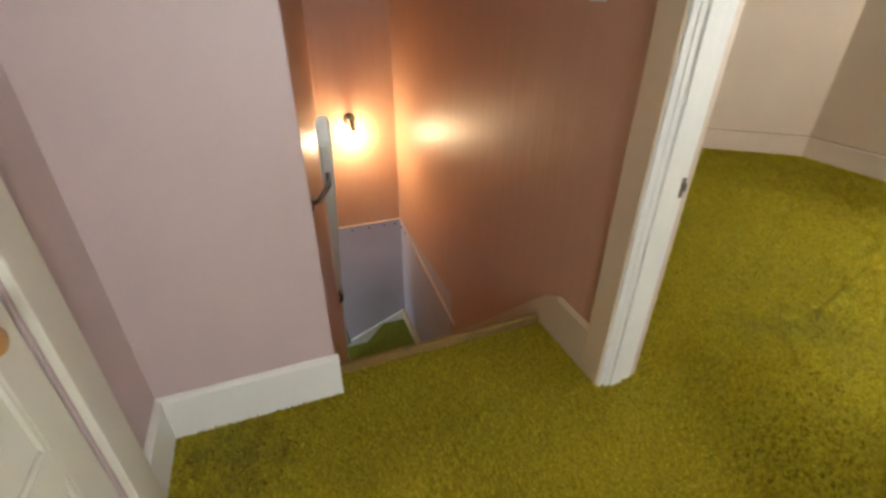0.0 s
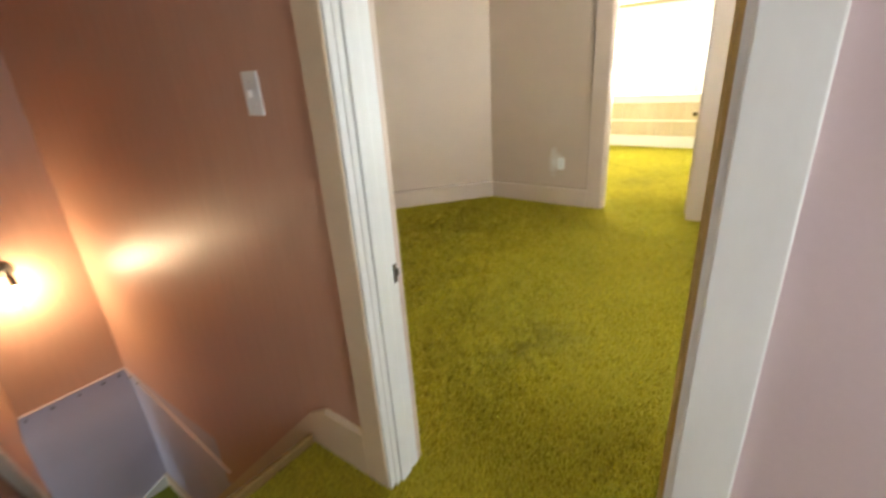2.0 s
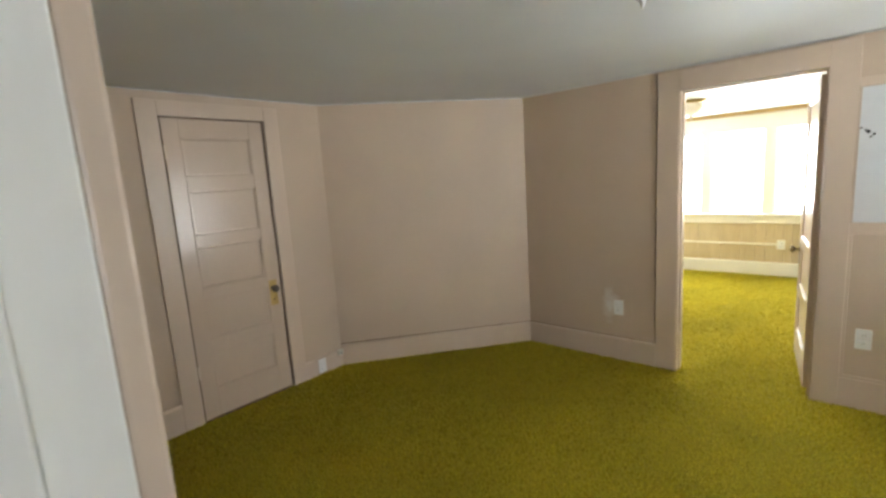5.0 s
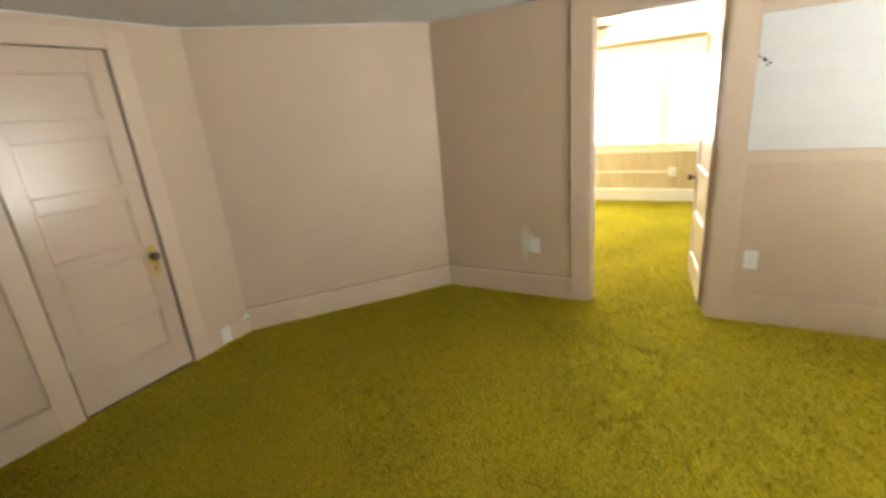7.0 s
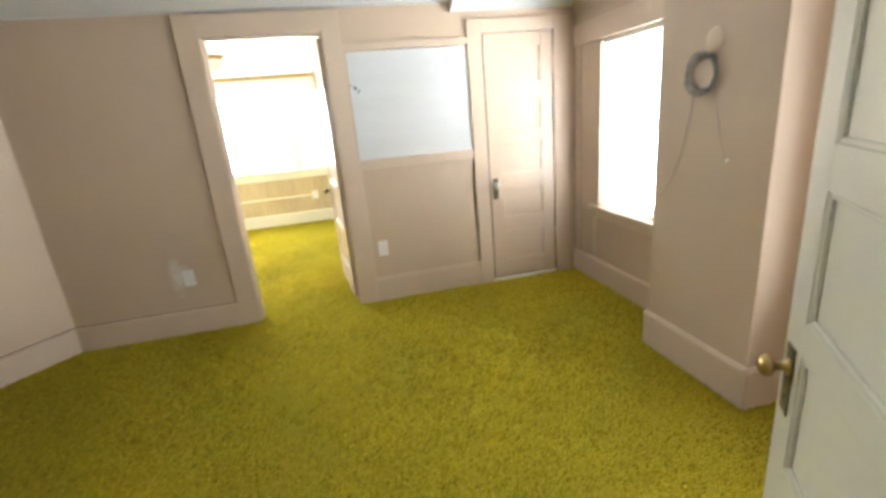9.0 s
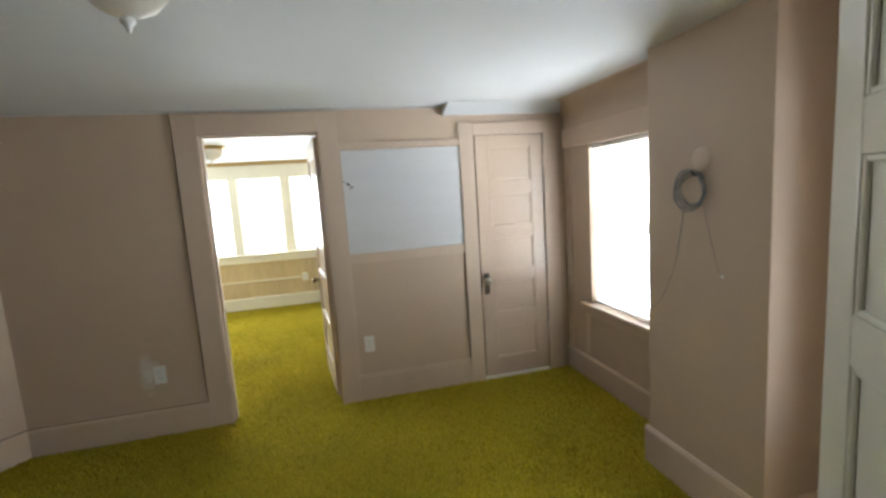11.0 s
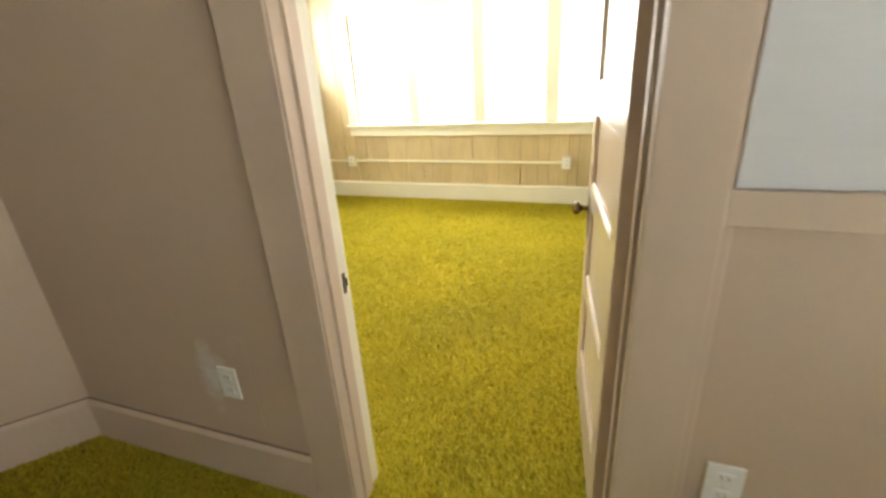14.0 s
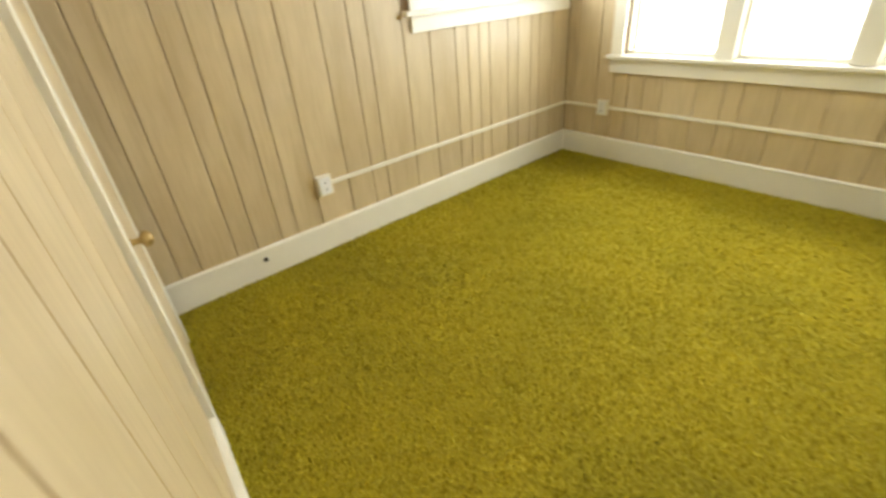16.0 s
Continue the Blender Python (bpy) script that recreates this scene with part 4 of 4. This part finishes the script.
for t in (0.06, 0.68):
    p = rail_pt(t)
    wy = wall_y(p.x)
    part("bracket", tube([(p.x, wy, p.z - 0.15), (p.x, wy + 0.03, p.z - 0.14), (p.x, p.y, p.z - 0.085), (p.x, p.y, p.z - 0.04)], 0.009, 8), M_DARKMET, hr, "cast metal rail bracket", True)
    part("bracket_plate", lathe([(0, 0), (0.026, 0), (0.022, 0.006), (0, 0.007)], pose(p.x, wy, p.z - 0.15, -90), 14), M_DARKMET, hr)
for t in (0.745, 0.80):
    p = rail_pt(t)
    part("strap", boxes((p.x - 0.012, p.y - 0.027, p.z - 0.055, p.x + 0.012, p.y + 0.027, p.z + 0.045), bevel=0.003), M_DARKMET, hr)
# bare bulb
wl2 = thing("wall_lamp", "bare lit bulb in a dark pull-chain socket on the stair wall", "lamp")
part("back_plate", lathe([(0, 0.014), (0.045, 0.012), (0.052, 0.004), (0.052, 0)], pose(SX, -0.645, 0.395, 0, 90), 20), M_DARKMET, wl2, "", True)
part("arm", tube([(SX + 0.01, -0.645, 0.395), (SX + 0.09, -0.645, 0.403), (SX + 0.13, -0.645, 0.385)], 0.010, 8), M_DARKMET, wl2, "", True)
part("socket", lathe([(0, 0.07), (0.018, 0.068), (0.022, 0.05), (0.022, 0.0), (0.017, -0.006), (0, -0.006)], pose(SX + 0.14, -0.645, 0.325), 16), M_DARKMET, wl2, "dark metal bulb socket", True)
bb = part("bulb", lathe([(0, -0.105), (0.016, -0.102), (0.027, -0.088), (0.030, -0.070), (0.026, -0.048), (0.015, -0.022), (0.013, -0.004), (0, -0.004)], pose(SX + 0.14, -0.645, 0.325), 20), M_BULB, wl2, "glowing clear bulb", True)
bb.visible_shadow = False
part("pull_chain", tube([(SX + 0.165, -0.645, 0.35), (SX + 0.172, -0.645, 0.235), (SX + 0.170, -0.65, 0.165)], 0.0015, 5), M_DARKMET, wl2)

# ---- switches, outlets, small fixtures ----


def outlet(m, label, w=0.075, h=0.122):
    """A duplex outlet plate, face to -y."""
    o = thing("outlet", label, "outlet", "wall outlets", m)
    part("plate", boxes((-w / 2, -0.006, -h / 2, w / 2, 0, h / 2), bevel=0.002), M_PLASTIC, o)
    for z in (0.026, -0.026):
        rec = part("receptacle", boxes((-0.017, -0.0085, z - 0.014, 0.017, -0.006, z + 0.014), bevel=0.001), M_PLASTIC, o)
        for u in (-0.008, 0.006):
            part("slot", boxes((u, -0.0092, z - 0.004, u + 0.002, -0.0084, z + 0.006)), M_DARK, rec)
    part("screw", lathe([(0, 0.002), (0.003, 0.0015), (0.003, 0)], pose(0, -0.006, 0, 90), 8), M_NICKEL, o)
    return o


outlet(pose(-1.0, WY, 0.432), "white outlet plate on a plastered patch of beige wall")
outlet(pose(0.433, WY, 0.44), "white outlet plate in the lower wall panel")
outlet(pose(DX + 0.018, 1.767, 0.075, 0, 0, 90), "white outlet plate set low in the baseboard", 0.072, 0.115)
# plaster smear beside the outlet
b = boxes((-1.24, WY - 0.0007, 0.26, -0.90, WY + 0.001, 0.62))
tagged(mesh_ob("plaster_patch", b, M_SMEAR), "rough white plaster smear beside the outlet", "plaster patch")
jb = thing("phone_jack", "small beige telephone jack on the baseboard in the corner", "phone jack")
part("body", boxes((DX + 0.014, 1.925, 0.11, DX + 0.045, 1.97, 0.155), bevel=0.004), M_CREAM, jb)
part("socket", boxes((DX + 0.045, 1.94, 0.122, DX + 0.0456, 1.954, 0.138)), M_DARK, jb)
# hall light switch
sw = thing("light_switch", "white toggle light switch plate on the rust wall", "light switch")
part("plate", boxes((-0.568, HY0 - 0.007, 1.305, -0.49, HY0, 1.43), bevel=0.002), M_PLASTIC, sw)
part("toggle", boxes((-0.534, HY0 - 0.022, 1.358, -0.524, HY0 - 0.006, 1.378), bevel=0.002), M_PLASTIC, sw)
for z in (1.333, 1.402):
    part("screw", lathe([(0, 0.002), (0.003, 0.0015), (0.003, 0)], pose(-0.529, HY0 - 0.007, z, 90), 8), M_NICKEL, sw)


def ceiling_lamp(m, label):
    c = thing("ceiling_lamp", label, "ceiling light", "ceiling lights", m)
    part("canopy", lathe([(0, 0), (0.135, 0), (0.138, -0.012), (0.125, -0.026), (0.0, -0.026)], None, 32), M_BRASS, c, "brass ceiling pan", True)
    part("shade", lathe([(0.104, -0.028), (0.108, -0.05), (0.098, -0.085), (0.072, -0.118), (0.034, -0.138), (0.012, -0.142), (0.0, -0.142)], None, 32), M_SHADE, c, "frosted white glass bowl", True)
    part("finial", lathe([(0, -0.185), (0.005, -0.18), (0.008, -0.168), (0.018, -0.156), (0.016, -0.146), (0, -0.142)], None, 16), M_PLASTIC, c, "pointed finial", True)
    return c


ceiling_lamp(pose(-0.21, 1.31, H), "frosted bowl ceiling light on a brass pan, unlit")
ceiling_lamp(pose(-0.87, 5.0, HS), "frosted bowl ceiling light in the sunroom, unlit")

# cable coil on the chimney breast
cc = thing("cable_coil", "coil of grey cable hanging from an old wall plate", "cable")
cx, cy, cz = CX, 1.655, 1.49
part("wall_plate", lathe([(0, 0.010), (0.045, 0.009), (0.052, 0.003), (0.052, 0)], pose(cx, 1.612, 1.622, 0, -90), 24), M_TRIM, cc, "round painted blanking plate", True)
part("hook", tube([(cx, 1.625, 1.555), (cx - 0.03, 1.63, 1.557), (cx - 0.035, 1.635, 1.575)], 0.004, 6), M_DARKMET, cc)
rng = random.Random(4)
for k in range(6):
    r0, ph = 0.072 + 0.007 * k * 0.5 + rng.uniform(-0.006, 0.006), rng.uniform(0, 6.28)
    oy, oz, ox = rng.uniform(-0.008, 0.008), rng.uniform(-0.008, 0.008), 0.007 + 0.005 * k
    pts = [(cx - ox - 0.006 * math.sin(2 * a + ph), cy + oy + (r0 + 0.004 * math.sin(3 * a + ph)) * math.cos(a), cz + oz + r0 * math.sin(a)) for a in (2 * math.pi * i / 36 for i in range(37))]
    part("loop", tube(pts, 0.0026, 6), M_CABLE, cc, "", True)
part("tail", tube([(cx - 0.012, 1.70, 1.42), (cx - 0.008, 1.725, 1.29), (cx - 0.006, 1.765, 1.13), (cx - 0.006, 1.82, 1.0), (cx - 0.004, 1.88, 0.92), (cx - 0.001, 1.94, 0.87)], 0.0014, 6), M_CABLE, cc, "", True)
part("tail", tube([(cx - 0.012, 1.59, 1.42), (cx - 0.006, 1.565, 1.31), (cx - 0.004, 1.535, 1.20), (cx - 0.004, 1.51, 1.13)], 0.0011, 6), M_CABLE, cc, "", True)
tagged(mesh_ob("wall_anchor", lathe([(0, 0.006), (0.007, 0.005), (0.008, 0)], pose(cx, 1.497, 1.119, 0, -90), 10), M_PLASTIC), "small white wall anchor", "anchor")

# ---- sunroom fittings ----
cond = thing("surface_conduit", "ivory surface wiring channel round the panelled walls", "conduit")
part("channel", boxes((LX + 0.012, FY - 0.012, 0.408, -0.26, FY, 0.432), bevel=0.003), M_SUNTRIM, cond)
part("channel", boxes((LX, 4.62, 0.408, LX + 0.014, FY - 0.012, 0.432), bevel=0.003), M_SUNTRIM, cond)
for m in (pose(-2.61, FY, 0.42), pose(-0.22, FY, 0.42), pose(LX, 4.595, 0.42, 0, 0, 90)):
    bx = part("outlet_box", boxes((-0.045, -0.034, -0.06, 0.045, 0, 0.06), bevel=0.006), M_SUNTRIM, cond, "ivory surface outlet box")
    bx.matrix_world = m
    fc = part("face_plate", boxes((-0.035, -0.039, -0.05, 0.035, -0.034, 0.05), bevel=0.002), M_PLASTIC, bx)
    for u in (-0.008, 0.005):
        for v in (0.016, -0.028):
            part("slot", boxes((u, -0.0395, v, u + 0.003, -0.0388, v + 0.012)), M_DARK, bx)
ds = thing("door_stop_stub", "broken door stop stub on the ivory baseboard", "door stop")
part("stub", lathe([(0, 0.022), (0.006, 0.02), (0.008, 0.006), (0.014, 0.003), (0.014, 0)], pose(LX + 0.016, 4.15, 0.11, 0, 90), 12), M_DARKMET, ds, "", True)
part("screw", lathe([(0, 0.028), (0.003, 0.027), (0.003, 0.02)], pose(LX + 0.016, 4.15, 0.11, 0, 90), 8), M_NICKEL, ds)
kn = thing("window_latch", "small brass latch beside the side window sill", "latch")
part("body", lathe([(0, 0.02), (0.008, 0.018), (0.009, 0.008), (0.012, 0.003), (0.012, 0)], pose(LX, 5.285, 1.235, 0, 90), 12), M_BRASS, kn, "", True)
# open shelf unit in the corner, set a little askew, and the long white slab over it
SHELF = pose(0.125, 6.885, 0, 0, 0, 11.0)
sh = thing("shelf_unit", "open white-fronted shelf unit with a wood-panelled side", "shelf", m=SHELF)
W, D, HH = 0.41, 0.30, 0.725
part("side", boxes((0.0, -0.018, 0, D, 0, HH), bevel=0.002), M_WHITE, sh)
part("side", boxes((0.02, -W, 0, D, 0.018 - W, HH), bevel=0.002), M_BOARD, sh, "wood-grain side panel")
part("front_stile", boxes((0.0, -W, 0, 0.02, 0.04 - W, HH), bevel=0.002), M_SUNTRIM, sh)
part("plinth", boxes((0.0, 0.04 - W, 0, 0.018, -0.018, 0.15), bevel=0.002), M_WHITE, sh)
for z in (0.15, 0.29, 0.47, HH - 0.018):
    part("board", boxes((0.001, 0.018 - W, z, D, -0.018, z + 0.018), bevel=0.002), M_WHITE, sh)
part("back", boxes((D, -W, 0.0, D + 0.006, 0, HH)), M_BOARD, sh)
for mt, z, n, hgt, lb in ((M_TEAL, 0.309, 3, 0.04, "teal folded cloth on the middle shelf"), (M_PURPLE, 0.169, 2, 0.028, "purple folded cloth on the low shelf")):
    cl = thing("folded_cloth", lb, "cloth", "folded cloths", SHELF)
    for k in range(n):
        part("fold", boxes((0.03 + 0.006 * k, -0.31, z + hgt * k, D - 0.02, -0.06 - 0.01 * k, z + hgt * k + hgt - 0.002), bevel=hgt * 0.35, seg=3), mt, cl, "", True)
slab = thing("counter_slab", "long white painted slab along the sunroom wall", "counter")
part("top", prism([(0.105, FY - 0.055), (0.20, 5.22), (RX, 5.22), (RX, FY - 0.055)], HH + 0.001, HH + 0.036, 0.004), M_WHITE, slab)
part("cleat", boxes((RX - 0.03, 5.25, HH - 0.05, RX, 6.45, HH), bevel=0.003), M_SUNTRIM, slab, "wall cleat")
# closet door in the panelled wall, with its casing and brass knob
eaves_trim = casing("door_trim", [(-2.80, WB, 0, -2.70, WB + 0.042, 2.05), (-2.05, WB, 0, -1.96, WB + 0.042, 2.05), (-2.70, WB, 1.96, -2.05, WB + 0.042, 2.05)], M_SUNTRIM, "ivory casing of the eaves closet")
ec = thing("door_eaves_closet", "wood-panelled eaves closet door with a brass knob", "door", kind="structure")
part("leaf", boxes((-2.70, WB + 0.004, 0.02, -2.05, WB + 0.036, 1.96), bevel=0.002), M_BOARD, ec)
part("knob", lathe(KNOB, pose(-2.10, WB + 0.036, 0.80, -90)), M_BRASS, ec, "round brass knob", True)
eaves_base = run_along("baseboard", (-1.96, WB + 0.02), (-0.74, WB + 0.02), (0, 1), 0.16, 0.020, M_SUNTRIM, "ivory painted sunroom baseboard", cap=0.012)

# ---- planks of the panelling ----
PITCH = (0.16, 0.26, 0.14, 0.21, 0.12, 0.20, 0.16, 0.24)
PITCH_SIDE = (0.112, 0.107, 0.102, 0.19, 0.114, 0.147, 0.102, 0.163, 0.225, 0.175, 0.113, 0.245, 0.20, 0.216)
PITCH_FAR = (0.09, 0.205, 0.15, 0.125, 0.122, 0.145, 0.235, 0.182, 0.11, 0.20, 0.254, 0.27, 0.23, 0.174, 0.108, 0.19)


def planks(wall, axis, a0, a1, z0, z1, face, out, holes=(), pitch=PITCH):
    """Separate bevelled planks with gaps for the grooves; holes: (a0, a1, z0, z1) are left open."""
    a, i = a0, 0
    while a < a1 - 0.01:
        b = min(a + pitch[i % len(pitch)], a1)
        spans = [(z0, z1)]
        for h in holes:
            if b > h[0] and a < h[1]:
                spans = [s for p, q in spans for s in ((p, min(q, h[2])), (max(p, h[3]), q)) if s[1] - s[0] > 0.005]
        for p, q in spans:
            lo, hi = a + 0.002, b - 0.002
            bm = bmesh.new()
            e = 0.003
            pts = [(lo, 0.0), (hi, 0.0), (hi, 0.007), (hi - e, 0.011), (lo + e, 0.011), (lo, 0.007)]
            r = []
            for z in (p, q):
                r.append([bm.verts.new((u, face + out * (v - 0.011), z) if axis == "y" else (face + out * (v - 0.011), u, z)) for u, v in pts])
            bm.faces.new(r[0])
            bm.faces.new(r[1])
            for k in range(6):
                bm.faces.new((r[0][k], r[0][(k + 1) % 6], r[1][(k + 1) % 6], r[1][k]))
            bmesh.ops.recalc_face_normals(bm, faces=bm.faces[:])
            part("plank", bm, M_BOARD, wall)
        a, i = b, i + 1


planks(bpy.data.objects["wall_sunroom_left"], "x", WB + 0.06, FY, 0.0, HS, LX, 1, ((5.46, 6.86, 1.27, 2.03),), PITCH_SIDE)
planks(bpy.data.objects["wall_sunroom_far"], "y", LX, RX, 0.0, HS, FY, -1, ((-2.50, 0.32, 0.815, 1.93),), PITCH_FAR)
back = structure("wall_panelling_back", boxes((-1.955, WB, 0, -0.725, WB + 0.009, HS)), M_GROOVE, "wood-panelled sunroom side of the doorway wall", "wall")
planks(back, "y", -1.955, -0.725, 0.0, HS, WB + 0.02, 1)
# that wall runs four degrees out of square
for ob in (back, eaves_trim, eaves_base, ec):
    ob.matrix_world = pose(-0.72, WB, 0, 0, 0, -4.0) @ pose(0.72, -WB, 0)

# ---- carpet pile ----


def pile(name, areas, spacing, parent):
    """Leaning yarn tufts, each a bent three-sided blade, scattered over plan rectangles (x0, y0, x1, y1)."""
    rg = np.random.default_rng(7)
    pts = []
    for x0, y0, x1, y1, clip in areas:
        gx, gy = np.meshgrid(np.arange(x0, x1, spacing), np.arange(y0, y1, spacing))
        p = np.stack([gx.ravel(), gy.ravel()], 1) + rg.uniform(-0.6, 0.6, (gx.size, 2)) * spacing
        if clip:
            p = p[(p[:, 1] - DY) * 1.09 < (p[:, 0] - DX) * 1.335 - 0.02]
        pts.append(p)
    p = np.concatenate(pts)
    n = len(p)
    swirl = 1.4 * np.sin(p[:, 0] * 3.1 + 1.7 * np.sin(p[:, 1] * 2.3)) + 1.2 * np.cos(p[:, 1] * 3.7) + 0.8 * np.sin(p[:, 0] * 31 + 2 * np.sin(p[:, 1] * 27))
    ang = swirl + rg.normal(0, 1.3, n)
    lean = rg.uniform(0.3, 1.2, n)
    hgt = rg.uniform(0.007, 0.015, n)
    wid = rg.uniform(0.0015, 0.0031, n)
    d = np.stack([np.cos(ang), np.sin(ang)], 1)
    s = np.stack([-d[:, 1], d[:, 0]], 1)
    co = np.zeros((n, 6, 3))
    for k, (f, up, wf2) in enumerate(((0.0, -0.001, 1.0), (0.45, 0.62, 0.95), (1.0, 1.0, 0.45))):
        mid = p + d * (hgt * lean * f)[:, None]
        co[:, 2 * k, :2] = mid - s * (wid * wf2)[:, None]
        co[:, 2 * k + 1, :2] = mid + s * (wid * wf2)[:, None]
        co[:, 2 * k, 2] = co[:, 2 * k + 1, 2] = hgt * up
    base = (np.arange(n) * 6)[:, None]
    quads = np.concatenate([base + np.array([0, 1, 3, 2]), base + np.array([2, 3, 5, 4])], 1).reshape(-1, 4)
    me = bpy.data.meshes.new(name)
    me.vertices.add(n * 6)
    me.vertices.foreach_set("co", co.ravel())
    me.loops.add(quads.size)
    me.loops.foreach_set("vertex_index", quads.ravel().astype(np.int32))
    me.polygons.add(len(quads))
    me.polygons.foreach_set("loop_start", np.arange(0, quads.size, 4, dtype=np.int32))
    me.update(calc_edges=True)
    me.materials.append(M_PILE)
    ob = new(name, me)
    ob.parent = parent
    return tagged(ob, "matted olive-gold shag pile", kind="stuff")


pile("carpet_pile", (
    (DX + 0.02, HY1, EX - 0.02, WY - 0.02, True), (EJL, -0.26, EJR, HY1, False), (-0.57, SY + 0.02, 2.2, -0.27, False),
    (-0.565, WY - 0.02, 0.195, WB + 0.02, False), (LX + 0.02, WB + 0.03, RX, FY - 0.02, False)), SPACING, floor)
